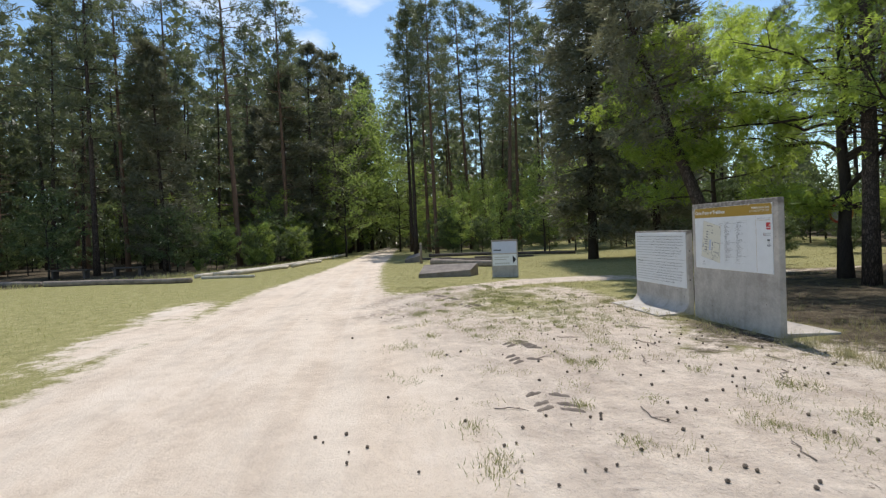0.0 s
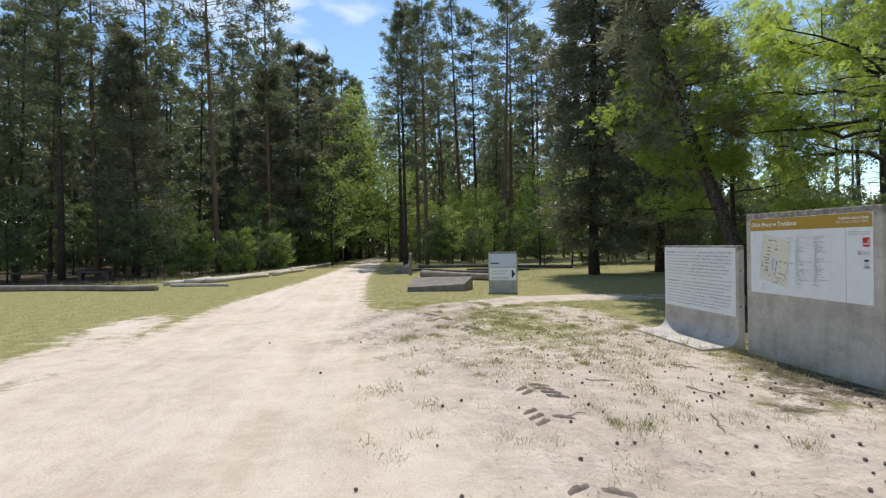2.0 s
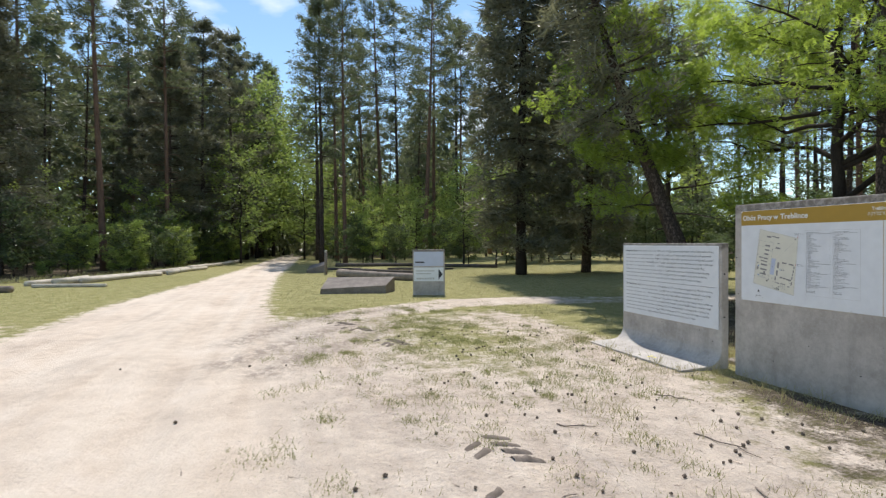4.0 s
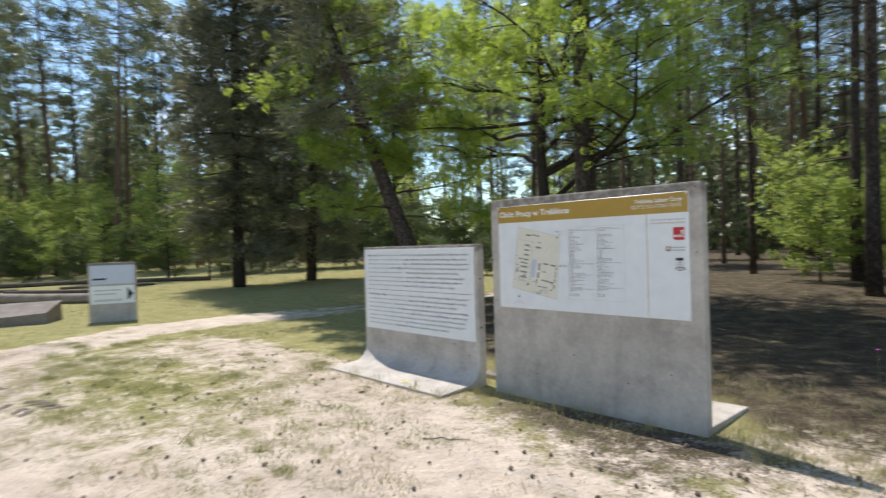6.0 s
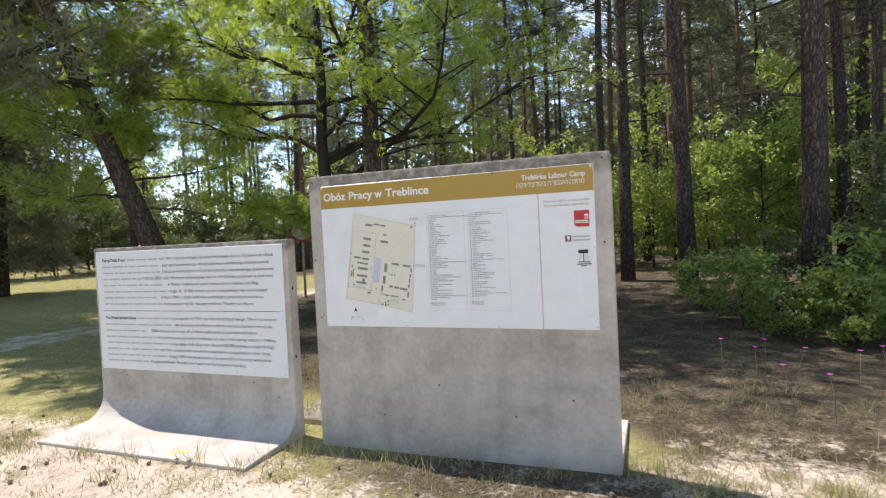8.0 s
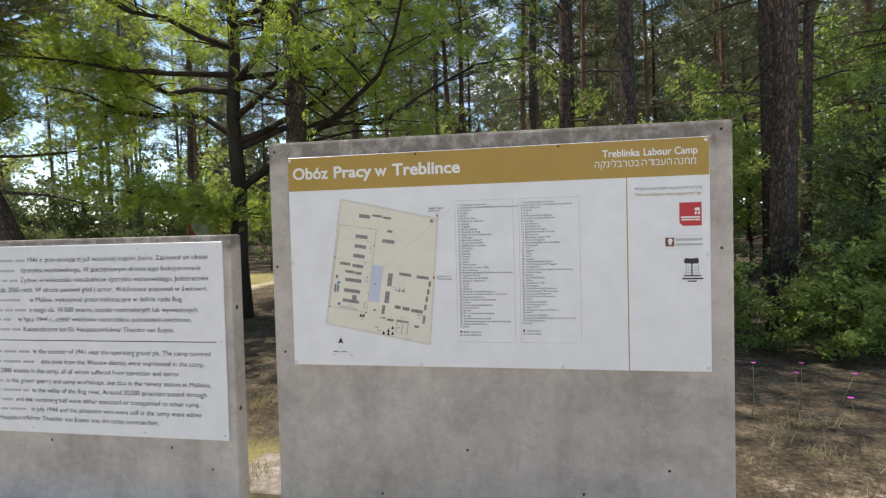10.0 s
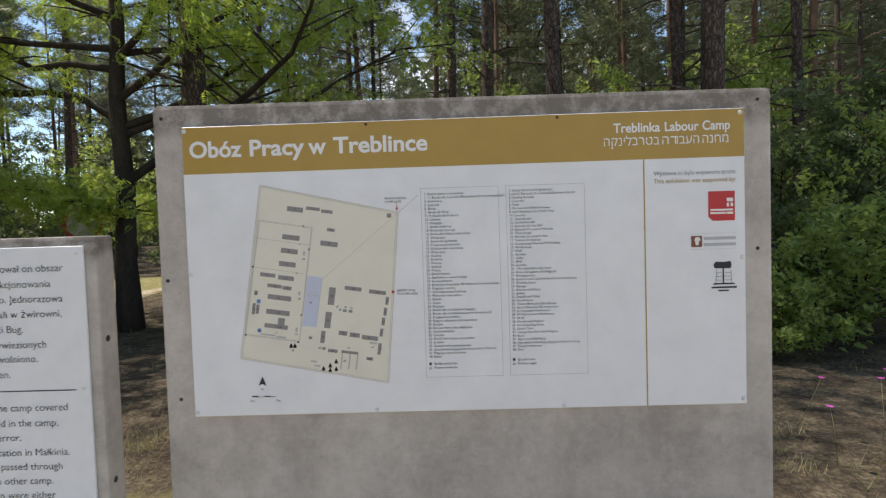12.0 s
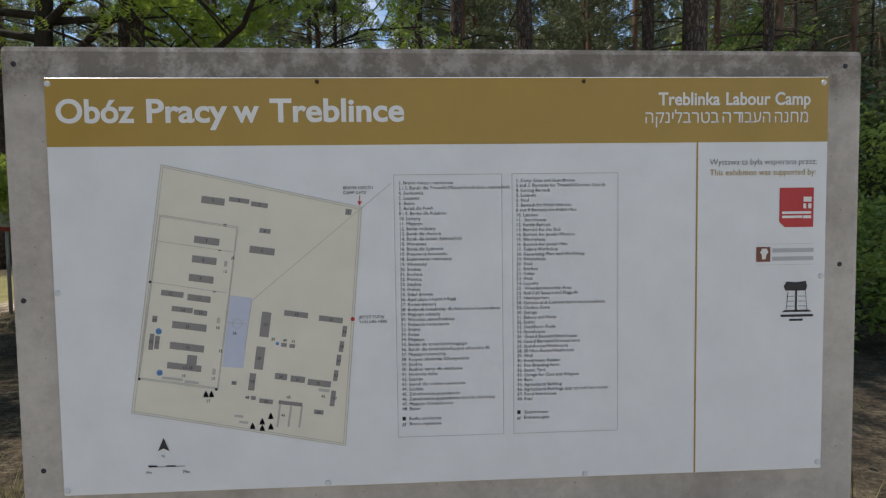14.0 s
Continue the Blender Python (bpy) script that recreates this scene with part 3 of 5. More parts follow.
def flat_polys(name, polys, y, material, lift=0.0008):
    """Printed flat shapes, in x and z, just proud of a board that faces -y."""
    v, f = [], []
    for poly in polys:
        s = len(v)
        for x, z in poly:
            v.append((x, y - lift, z))
        f.append(tuple(range(s, s + len(poly))))
    me = mesh_of(name, v, f, material)
    bm = bmesh.new()
    bm.from_mesh(me)
    for face in bm.faces:
        face.normal_update()
        if face.normal.y > 0:
            face.normal_flip()
    bm.to_mesh(me)
    bm.free()
    return me


def rect(x0, x1, z0, z1):
    return [(x0, z0), (x1, z0), (x1, z1), (x0, z1)]


def stroke(x0, z0, x1, z1, w):
    d = Vector((x1 - x0, z1 - z0)).normalized() * w / 2
    return [(x0 - d.y, z0 + d.x), (x0 + d.y, z0 - d.x), (x1 + d.y, z1 - d.x), (x1 - d.y, z1 + d.x)]


def text_mesh(name, body, size, x, y, z, material, align="LEFT", width=None, spacing=1.0, bold=0.0, lift=0.0016):
    """Flat printed lettering that faces -y, its first baseline at x, z; squeezed to a width if one is given."""
    cu = bpy.data.curves.new(name, "FONT")
    cu.body, cu.size, cu.align_x, cu.space_line, cu.offset = body, size, align, spacing, bold
    cu.resolution_u = 5 if size > 0.03 else 2
    ob = bpy.data.objects.new(name, cu)
    scene.collection.objects.link(ob)
    bpy.context.view_layer.update()
    dg = bpy.context.evaluated_depsgraph_get()
    me = bpy.data.meshes.new_from_object(ob.evaluated_get(dg))
    bpy.data.objects.remove(ob)
    bpy.data.curves.remove(cu)
    xs = [v.co.x for v in me.vertices] or [0, 1]
    k = width / (max(xs) - min(xs)) if width else 1.0
    for v in me.vertices:
        cx, cz = v.co.x * k, v.co.y
        v.co = (x + cx, y - lift, z + cz)
    me.materials.clear()
    me.materials.append(material)
    me.name = name
    me.polygons.foreach_set("use_smooth", [False] * len(me.polygons))
    me.update()
    return me


def disc(name, x, z, r, y, material, depth=0.004, dome=True):
    v, f = [], []
    n = 12
    for k in range(n):
        a = 2 * math.pi * k / n
        v.append((x + r * math.cos(a), y, z + r * math.sin(a)))
    for k in range(n):
        a = 2 * math.pi * k / n
        v.append((x + 0.75 * r * math.cos(a), y - depth, z + 0.75 * r * math.sin(a)))
    for k in range(n):
        f.append((k, (k + 1) % n, n + (k + 1) % n, n + k))
    f.append(tuple(range(n, 2 * n)))
    return mesh_of(name, v, f, material)


# large board: an L-shaped precast element with its foot behind
FY = -0.016
big = thing("map_board", pose(0, 0, 0), "tall grey concrete wall element with a printed camp plan", "information board")
part("slab", profile_solid([(FY, -0.25), (FY, 1.876), (FY + 0.1, 1.876), (FY + 0.1, 0.06), (0.86, 0.035), (0.86, -0.25)], -1.006, 1.010, M_CONCRETE, "slab", 0.014), big, "weathered cast concrete slab with form holes")
for v in big.children[0].data.vertices:
    if v.co.z > 1.8:
        v.co.z -= 0.003 + 0.005 * v.co.x
part("foot_end", box_mesh("foot_end", -1.56, -1.008, 0.33, 0.85, -0.2, 0.045, M_CONCRETE, 0.01), big, "end of the flat concrete foot in the grass")
plate = part("plan_plate", box_mesh("plan_plate", -0.905, 0.917, FY - 0.011, FY - 0.001, 0.843, 1.802, M_WHITE, 0.002), big, "white printed plan plate with ochre header")
PY = FY - 0.011
part("header_band", flat_polys("header_band", [rect(-0.9033, 0.9153, 1.648, 1.8003)], PY, M_GOLD), plate, "ochre header band")
for word, wx, ww in (("Obóz", -0.882, 0.172), ("Pracy", -0.6855, 0.180), ("w", -0.4865, 0.0585), ("Treblince", -0.4065, 0.3065)):
    part("title_word", text_mesh("title_word", word, 0.0735, wx, PY, 1.702, M_TEXTWHITE, "LEFT", ww, 1, 0.0019), plate)
for word, wx, ww in (("Treblinka", 0.499, 0.1496), ("Labour", 0.6613, 0.1084), ("Camp", 0.7825, 0.0875)):
    part("english_word", text_mesh("english_word", word, 0.042, wx, PY, 1.736, M_TEXTWHITE, "LEFT", ww, 1, 0.0009), plate)
for word, hx, hw in (("מחנה", 0.868, 0.082), ("העבו", 0.7748, 0.0705), ("ה", 0.6785, 0.0205), ("בטרבלינקה", 0.6466, 0.178)):
    part("hebrew_word", text_mesh("hebrew_word", word[::-1], 0.042, hx, PY, 1.694, M_TEXTWHITE, "RIGHT", hw), plate)
part("hebrew_word", flat_polys("hebrew_word", [rect(0.6815, 0.7015, 1.7150, 1.7190), rect(0.6945, 0.6985, 1.6940, 1.7150)], PY, M_TEXTWHITE, 0.0016), plate)
part("ochre_rule", flat_polys("ochre_rule", [rect(0.5925, 0.5965, 0.845, 1.648)], PY, M_GOLD), plate)
part("credit_polish", text_mesh("credit_polish", "Wystawa ta była wspierana przez:", 0.021, 0.625, PY, 1.594, M_BLACK, "LEFT", 0.264, 1, -0.0003), plate)
part("credit_english", text_mesh("credit_english", "This exhibition was supported by:", 0.021, 0.625, PY, 1.569, M_GOLD, "LEFT", 0.262), plate)

# legend columns
LEG_PL = ["1. Brama obozu i wartownia", "2 i 3. Baraki dla Trawniki-Männer/strażników niemieckich", "4. Sortownia", "5. Lazarett", "6. Basen", "7. Barak dla Polek", "8 i 9. Baraki dla Polaków", "10. Latryny", "11. Magazyn", "12. Barak rodzinny", "13. Barak dla chorych", "14. Barak dla kobiet żydowskich", "15. Warsztaty", "16. Barak dla żydówek", "17. Pracownia krawiecka", "18. Elektrownia i warsztaty", "19. Warsztaty", "20. Studnia", "21. Kuchnia", "22. Piwnica", "23. Studnia", "24. Pralnia", "25. Skład drewna", "26. Apel placu i maszt z flagą", "27. Komendantura", "28. Budynek mieszkalny dla Niemców i komendanta", "29. Magazyn odzieży", "30. Warsztat samochodowy", "31. Piekarnia i mleczarnia", "32. Stajnia", "33. Szopa", "34. Magazyn", "35. Baraki dla strażników/magazyn", "36. Baraki dla strażników/kasyno oficerskie SS", "37. Magazyn/umywalnia", "38. Kasyno oficerskie SS/umywalnia", "39. Studnia", "40. Bunkier karny dla więźniów", "41. Hodowla lisów", "42. Szambo", "43. Garaż dla wozów i powozów", "44. Stodoła", "45. Zabudowania gospodarcze", "46. Zabudowania gospodarcze (kurnik, chlewnia)", "47. Magazyn żywnościowy", "48. Basen"]
LEG_EN = ["1. Camp Gate and Guardhouse", "2 and 3. Barracks for Trawniki/German Guards", "4. Sorting Barrack", "5. Lazarett", "6. Pool", "7. Barrack for Polish Women", "8 and 9 Barracks for Polish Men", "10. Latrines", "11.  Storehouse", "12. Family Barrack", "13. Barrack for the Sick", "14. Barrack for Jewish Women", "15. Workshops", "16. Barrack for Jewish Men", "17. Tailors Workshop", "18. Generating Plant and Workshop", "19. Workshops", "20. Well", "21. Kitchen", "22. Cellar", "23. Well", "24. Laundry", "25.  Wooded Assembly Area", "26. Roll Call Square and Flagpole", "27. Headquarters", "28. German and Commandant's Accomodation", "29. Clothes Store", "30. Garage", "31. Bakery and Dairy", "32. Stable", "33. Shed/Farm Tools", "34. Storehouse", "35.  Guard Barracks/Storehouse", "36. Guard Barracks/SS messroom", "37. Storehouse/Washroom", "38. SS Mess Room/Washroom", "39. Well", "40. Punishment Bunker", "41. Fox Breeding Farm", "42. Septic Tank", "43. Garage for Cars and Wagons", "44. Barn", "45. Agricultural Building", "46. Agricultural Buildings (pig sty and hen house)", "47. Food Storehouse", "48. Pool"]
for lines, lx, top, low, x0, x1, sym, words in ((LEG_PL, -0.1175, 1.5555, 1.0215, -0.128, 0.1245, 1.001, ("Budka strażnicza", "Brama wjazdowa")), (LEG_EN, 0.1575, 1.5585, 1.0375, 0.149, 0.4025, 1.008, ("Guard tower", "Entrance gate"))):
    step = (top - low) / (len(lines) - 1)
    part("legend", text_mesh("legend", "\n".join(lines), 0.0112, lx, PY, top, M_SMALL, "LEFT", None, step / 0.0112), plate)
    part("legend_frame", flat_polys("legend_frame", [stroke(x0, 1.578, x1, 1.578, 0.0012), stroke(x0, 0.957, x1, 0.957, 0.0012), stroke(x0, 0.957, x0, 1.578, 0.0012), stroke(x1, 0.957, x1, 1.578, 0.0012)], PY, M_LINE), plate)
    part("symbols", flat_polys("symbols", [rect(lx, lx + 0.008, sym - 0.004, sym + 0.005), stroke(lx, sym - 0.018, lx + 0.003, sym - 0.010, 0.0018), stroke(lx + 0.005, sym - 0.018, lx + 0.008, sym - 0.010, 0.0018)], PY, M_BLACK), plate)
    part("symbol_key", text_mesh("symbol_key", "\n".join(words), 0.0112, lx + 0.016, PY, sym - 0.003, M_BLACK, "LEFT", None, 1.15), plate)

# camp plan: sheet, fences, buildings; plan units run right and down over the sheet
def plan_point(u, v):
    return (-0.765 + 0.000794 * u - 0.000027 * v, 1.629 - 0.000018 * u - 0.000812 * v)


def plan_block(u, v, length, thick, turn=7.0):
    c, s = math.cos(radians(turn)), math.sin(radians(turn))
    return [plan_point(u + c * a - s * b, v + s * a + c * b) for a, b in ((-length / 2, -thick / 2), (length / 2, -thick / 2), (length / 2, thick / 2), (-length / 2, thick / 2))]


def plan_line(u0, v0, u1, v1, w=1.6):
    return stroke(*plan_point(u0, v0), *plan_point(u1, v1), w * 0.0008)


SHEET = ((140, 25), (712, 138), (673, 832), (52, 730))
part("plan_sheet", flat_polys("plan_sheet", [[plan_point(*q) for q in SHEET]], PY, M_CREAM), plate, "cream camp plan sheet")
part("assembly_square", flat_polys("assembly_square", [[plan_point(*q) for q in ((335, 392), (397, 400), (372, 602), (312, 598))]], PY, M_PALEBLUE, 0.0012), plate)
fence = []
for ring in (SHEET, ((136, 165), (357, 197), (300, 663), (72, 632))):
    cu, cv = sum(q[0] for q in ring) / 4, sum(q[1] for q in ring) / 4
    for k in range(4):
        a, b = ring[k], ring[(k + 1) % 4]
        fence.append(plan_line(*a, *b))
        sh = [(cu + (q[0] - cu) * 0.978, cv + (q[1] - cv) * 0.983) for q in (a, b)]
        fence.append(plan_line(*sh[0], *sh[1]))
for q in ((125, 238, 343, 268), (108, 354, 326, 385), (795, 70, 397, 407), (397, 407, 376, 550), (327, 470, 382, 474)):
    fence.append(plan_line(*q))
for k in range(16):
    a, b = 2 * math.pi * k / 16, 2 * math.pi * (k + 1) / 16
    fence.append(plan_line(355 + 14 * math.cos(a), 473 + 14 * math.sin(a), 355 + 14 * math.cos(b), 473 + 14 * math.sin(b)))
for q in fence:
    part("plan_fence", flat_polys("plan_fence", [q], PY, M_LINE, 0.0015), plate)
WEST = ((286, 124, 66, 20), (360, 122, 58, 13), (418, 134, 48, 13), (434, 208, 32, 13), (426, 264, 72, 20), (268, 237, 72, 20), (261, 292, 70, 20), (252, 345, 70, 20), (170, 388, 64, 16), (246, 401, 66, 18), (198, 433, 60, 15), (250, 442, 38, 15), (218, 481, 98, 20), (211, 541, 98, 20), (203, 598, 98, 18), (225, 578, 28, 28))
EAST = ((525, 446, 70, 16), (626, 461, 70, 16), (490, 535, 16, 11), (514, 538, 16, 11), (482, 627, 36, 18), (531, 635, 42, 18), (594, 647, 68, 18), (439, 699, 40, 13), (402, 689, 14, 11), (593, 732, 28, 13), (510, 706, 70, 11), (674, 152, 18, 17), (346, 645, 14, 11))
UPRIGHT = ((436, 476, 72, 27), (420, 573, 66, 26), (398, 642, 50, 18), (666, 496, 32, 13), (658, 540, 32, 13), (650, 580, 32, 13), (642, 625, 32, 13), (634, 692, 46, 14), (110, 525, 46, 13), (126, 527, 38, 13), (120, 460, 18, 14))
for q in [plan_block(*q) for q in WEST + EAST] + [plan_block(u, v, w, ln) for u, v, ln, w in UPRIGHT]:
    part("plan_building", flat_polys("plan_building", [q], PY, M_GREY, 0.0015), plate)
SMALL = ((322, 302, 9, 16), (301, 464, 9, 16), (288, 612, 9, 18), (476, 740, 6, 70), (508, 744, 6, 62), (540, 744, 6, 66), (360, 742, 26, 7), (374, 760, 26, 7), (608, 668, 32, 9), (169, 632, 60, 7), (224, 642, 40, 7))
for q in SMALL:
    part("plan_shed", flat_polys("plan_shed", [plan_block(*q)], PY, M_LINE, 0.0015), plate)
marks = [plan_block(*q) for q in ((108, 354, 7, 7), (75, 632, 7, 7), (295, 663, 7, 7), (320, 190, 9, 2), (320, 195, 9, 2), (305, 264, 9, 2), (290, 382, 9, 2), (340, 286, 2, 9), (345, 286, 2, 9), (305, 552, 2, 9), (310, 552, 2, 9))]
for u, v in ((265, 676), (281, 676), (400, 770), (428, 757), (428, 776), (453, 741), (453, 772)):
    for k in range(3):
        marks.append([plan_point(*q) for q in ((u - 7 - k, v + 4 + 3 * k), (u + 7 + k, v + 4 + 3 * k), (u, v - 10 + 6 * k))])
marks.append([plan_point(*q) for q in ((143, 803), (160, 842), (143, 834), (127, 842))])
marks += [plan_block(u, 886, 26, 4, 0) for u in (112, 164)]
marks += [plan_line(100, 889, 205, 886, 1.2)]
for q in marks:
    part("plan_mark", flat_polys("plan_mark", [q], PY, M_BLACK, 0.0018), plate)
for u, v, r in ((131, 495, 9), (133, 614, 9), (471, 531, 5)):
    part("well_dot", flat_polys("well_dot", [[plan_point(u + r * math.cos(a), v + r * math.sin(a)) for a in np.linspace(0, 6.28, 16)[:-1]]], PY, M_BLUE, 0.0018), plate, "blue well dot")
part("here_dot", flat_polys("here_dot", [[plan_point(690 + 6 * math.cos(a), 460 + 6 * math.sin(a)) for a in np.linspace(0, 6.28, 16)[:-1]]], PY, M_RED, 0.0018), plate, "red you-are-here dot")
part("gate_arrow", flat_polys("gate_arrow", [[plan_point(*q) for q in ((705, 104), (707, 104), (707, 121), (713, 121), (706, 133), (699, 121), (705, 121))]], PY, M_RED, 0.0018), plate, "small red gate arrow")
for words, u, v, size in (("BRAMA OBOZU\nCAMP GATE", 657, 84, 0.0098), ("JESTEŚ TUTAJ\nYOU ARE HERE", 708, 455, 0.0098), ("N", 137, 857, 0.010), ("0m", 93, 905, 0.010), ("70m", 197, 904, 0.010)):
    part("plan_caption", text_mesh("plan_caption", words, size, plan_point(u, v)[0], PY, plan_point(u, v)[1] - 0.003, M_BLACK, "LEFT", None, 1.15, 0, 0.002), plate)
tags = {"1": (674, 152), "2": (418, 134), "3": (360, 122), "4": (286, 122), "5": (426, 263), "6": (434, 208), "7": (268, 237), "8": (259, 292), "9": (251, 345), "11": (246, 401), "12": (166, 388), "13": (250, 442), "14": (200, 434), "15": (213, 481), "16": (214, 541), "17-18": (213, 600), "19": (201, 623), "20": (133, 614), "23": (131, 495), "24": (119, 462), "25": (272, 696), "26": (348, 500), "27": (437, 476), "28": (418, 573), "29": (399, 641), "30": (482, 627), "31": (531, 635), "32": (591, 647), "36": (667, 496), "35": (659, 540), "34": (651, 581), "33": (643, 624), "37": (627, 462), "38": (526, 446), "39": (459, 518), "40": (493, 521), "41": (518, 524), "42": (606, 685), "43": (640, 691), "44": (592, 733), "45": (505, 687), "46": (489, 740), "47": (439, 700), "48": (384, 687), "21": (126, 526), "22": (109, 524)}
for word, (u, v) in tags.items():
    x, z = plan_point(u, v)
    part("plan_number", text_mesh("plan_number", word, 0.0098, x, PY, z - 0.0035, M_BLACK, "CENTER", None, 1, 0, 0.0022), plate)
for u, v in ((320, 324), (299, 485), (286, 631)):
    x, z = plan_point(u, v)
    part("plan_number", text_mesh("plan_number", "10", 0.0098, x, PY, z - 0.0035, M_BLACK, "CENTER", None, 1, 0, 0.0022), plate)

# sponsors' marks as plain shapes
part("red_mark", flat_polys("red_mark", [[(0.799, 1.456), (0.813, 1.443), (0.884, 1.443), (0.884, 1.538), (0.799, 1.538)]], PY, M_RED), plate, "red sponsor mark with white bars")
part("red_mark_bars", flat_polys("red_mark_bars", [rect(0.858, 0.878, 1.504, 1.516), rect(0.858, 0.865, 1.488, 1.500), rect(0.870, 0.878, 1.488, 1.500), rect(0.805, 0.878, 1.475, 1.481), rect(0.805, 0.856, 1.465, 1.471), rect(0.858, 0.878, 1.464, 1.471)], PY, M_TEXTWHITE, 0.0014), plate)
part("brown_mark", flat_polys("brown_mark", [rect(0.743, 0.778, 1.360, 1.396)], PY, M_BROWN), plate)
part("brown_mark_head", flat_polys("brown_mark_head", [[(0.752, 1.383), (0.757, 1.392), (0.768, 1.392), (0.773, 1.383), (0.768, 1.378), (0.766, 1.366), (0.757, 1.366), (0.756, 1.378)]], PY, M_TEXTWHITE, 0.0014), plate)
for q in (rect(0.743, 0.887, 1.4025, 1.4032), rect(0.743, 0.887, 1.352, 1.3527)):
    part("mark_rule", flat_polys("mark_rule", [q], PY, M_LINE), plate)
for q in (rect(0.783, 0.886, 1.382, 1.392), rect(0.783, 0.886, 1.362, 1.372)):
    part("mark_bar", flat_polys("mark_bar", [q], PY, M_BAR), plate)
part("monument_mark", flat_polys("monument_mark", [[(0.817, 1.289), (0.813, 1.300), (0.820, 1.311), (0.846, 1.309), (0.868, 1.312), (0.872, 1.299), (0.868, 1.288)], rect(0.842, 0.847, 1.238, 1.29), [(0.81, 1.236), (0.884, 1.236), (0.878, 1.241), (0.816, 1.241)], rect(0.806, 0.888, 1.224, 1.230), rect(0.828, 0.862, 1.214, 1.219), stroke(0.820, 1.24, 0.824, 1.287, 0.0012), stroke(0.872, 1.24, 0.868, 1.287, 0.0012)] + [rect(0.821, 0.840, q, q + 0.0012) for q in (1.25, 1.262, 1.274)] + [rect(0.850, 0.869, q, q + 0.0012) for q in (1.25, 1.262, 1.274)], PY, M_BLACK), plate)
for x, z in ((-0.896, 1.788), (0.903, 1.788), (-0.896, 1.317), (0.906, 1.323), (0.907, 0.860), (0.323, 0.852), (-0.296, 0.852), (-0.896, 0.856)):
    part("screw_cap", disc("screw_cap", x, z, 0.0075, PY, M_SCREW), plate)
for x in (-0.299, 0.320):
    part("rusty_screw", disc("rusty_screw", x, 1.792, 0.005, PY - 0.001, M_RUST), plate)
for x, z in ((-0.975, 1.835), (-0.955, 0.90), (0.965, 1.83), (0.962, 1.35), (0.40, 0.30), (-0.5, 0.25), (0.75, 0.42), (-0.1, 0.47), (-0.98, 1.3)):
    part("form_hole", disc("form_hole", x, z, 0.007, FY + 0.001, M_BLACK, 0.0025), big)

# lower board: L-shaped element, foot in front with a rounded inner corner
SY = 0.018
R = 0.19
arc = [(SY - R + R * math.cos(a), 0.04 + R - R * math.sin(a)) for a in np.linspace(0, math.pi / 2, 9)]
small = thing("text_board", pose(0, 0, 0), "low grey concrete wall element with a printed text plate", "information board")
part("slab", profile_solid([(SY + 0.1, -0.2), (SY + 0.1, 1.458), (SY, 1.458)] + arc + [(-0.54, 0.022), (-0.54, -0.2)], -3.20, -1.24, M_CONCRETE, "slab", 0.012), small, "cast concrete slab with a rounded foot")
tplate = part("text_plate", box_mesh("text_plate", -3.165, -1.278, SY - 0.011, SY - 0.001, 0.450, 1.426, M_WHITE, 0.002), small, "white plate with black printed text")
TY = SY - 0.011
part("text_rule", flat_polys("text_rule", [rect(-3.11, -1.325, 0.9335, 0.9375)], TY, M_BLACK), tplate)
ROWS = [
    (1.355, -1.348, "1941 r. przy istniejącej już wcześniej kopalni żwiru. Zajmował on obszar"),
    (1.302, -1.393, "dystryktu warszawskiego. W początkowym okresie jego funkcjonowania"),
    (1.251, -1.354, "Żydów, w większości mieszkańców dystryktu warszawskiego. Jednorazowa"),
    (1.200, -1.359, "1000 do 2000 osób. W obozie panował głód i terror. Więźniowie pracowali w żwirowni,"),
    (1.149, -1.496, "w Małkini, wykonywali prace melioracyjne w dolinie rzeki Bug."),
    (1.096, -1.418, "z czego ok. 10 000 zmarło, zostało rozstrzelanych lub wywiezionych"),
    (1.047, -1.451, "w lipcu 1944 r., część więźniów rozstrzelano, pozostałych zwolniono."),
    (0.995, -1.549, "Komendantem był SS- Hauptsturmführer Theodor van Eupen."),
    (0.879, -1.357, "in the summer of 1941 near the operating gravel pit. The camp covered"),
    (0.826, -1.394, "also Jews from the Warsaw district were imprisoned in the camp."),
    (0.776, -1.525, "2000 victims in the camp, all of whom suffered from starvation and terror."),
    (0.724, -1.359, "in the gravel quarry and camp workshops, but also in the railway station in Małkinia."),
    (0.675, -1.387, "in the valley of the Bug river. Around 20,000 prisoners passed through"),
    (0.625, -1.422, "and the remaining half were either executed or transported to other camp."),
    (0.575, -1.418, "in July 1944 and the prisoners who were still in the camp were either"),
    (0.527, -1.654, "Hauptsturmführer Theodor van Eupen was the camp commandant."),
]
HEADS = {1.355: "Karny Obóz Pracy", 0.879: "The Penal Labour Camp"}
rows_rng = random.Random(5)
for z, right, words in ROWS:
    me = text_mesh("text_line", words, 0.0352, right, TY, z - 0.0125, M_BLACK, "RIGHT", None, 1.0, -0.0002)
    left = min(v.co.x for v in me.vertices)
    part("text_line", me, tplate)
    bars, x = [], -3.09
    if z in HEADS:
        head = text_mesh("text_heading", HEADS[z], 0.0352, x, TY, z - 0.0125, M_BLACK, "LEFT", None, 1.0, 0.0006)
        x = max(v.co.x for v in head.vertices) + 0.02
        part("text_heading", head, tplate)
    while x < left - 0.05:
        w = min(rows_rng.uniform(0.03, 0.13), left - 0.02 - x)
        bars.append(rect(x, x + w, z - 0.0095, z + 0.0025))
        x += w + 0.013
    if bars:
        part("illegible_line", flat_polys("illegible_line", bars, TY, M_BAR), tplate)
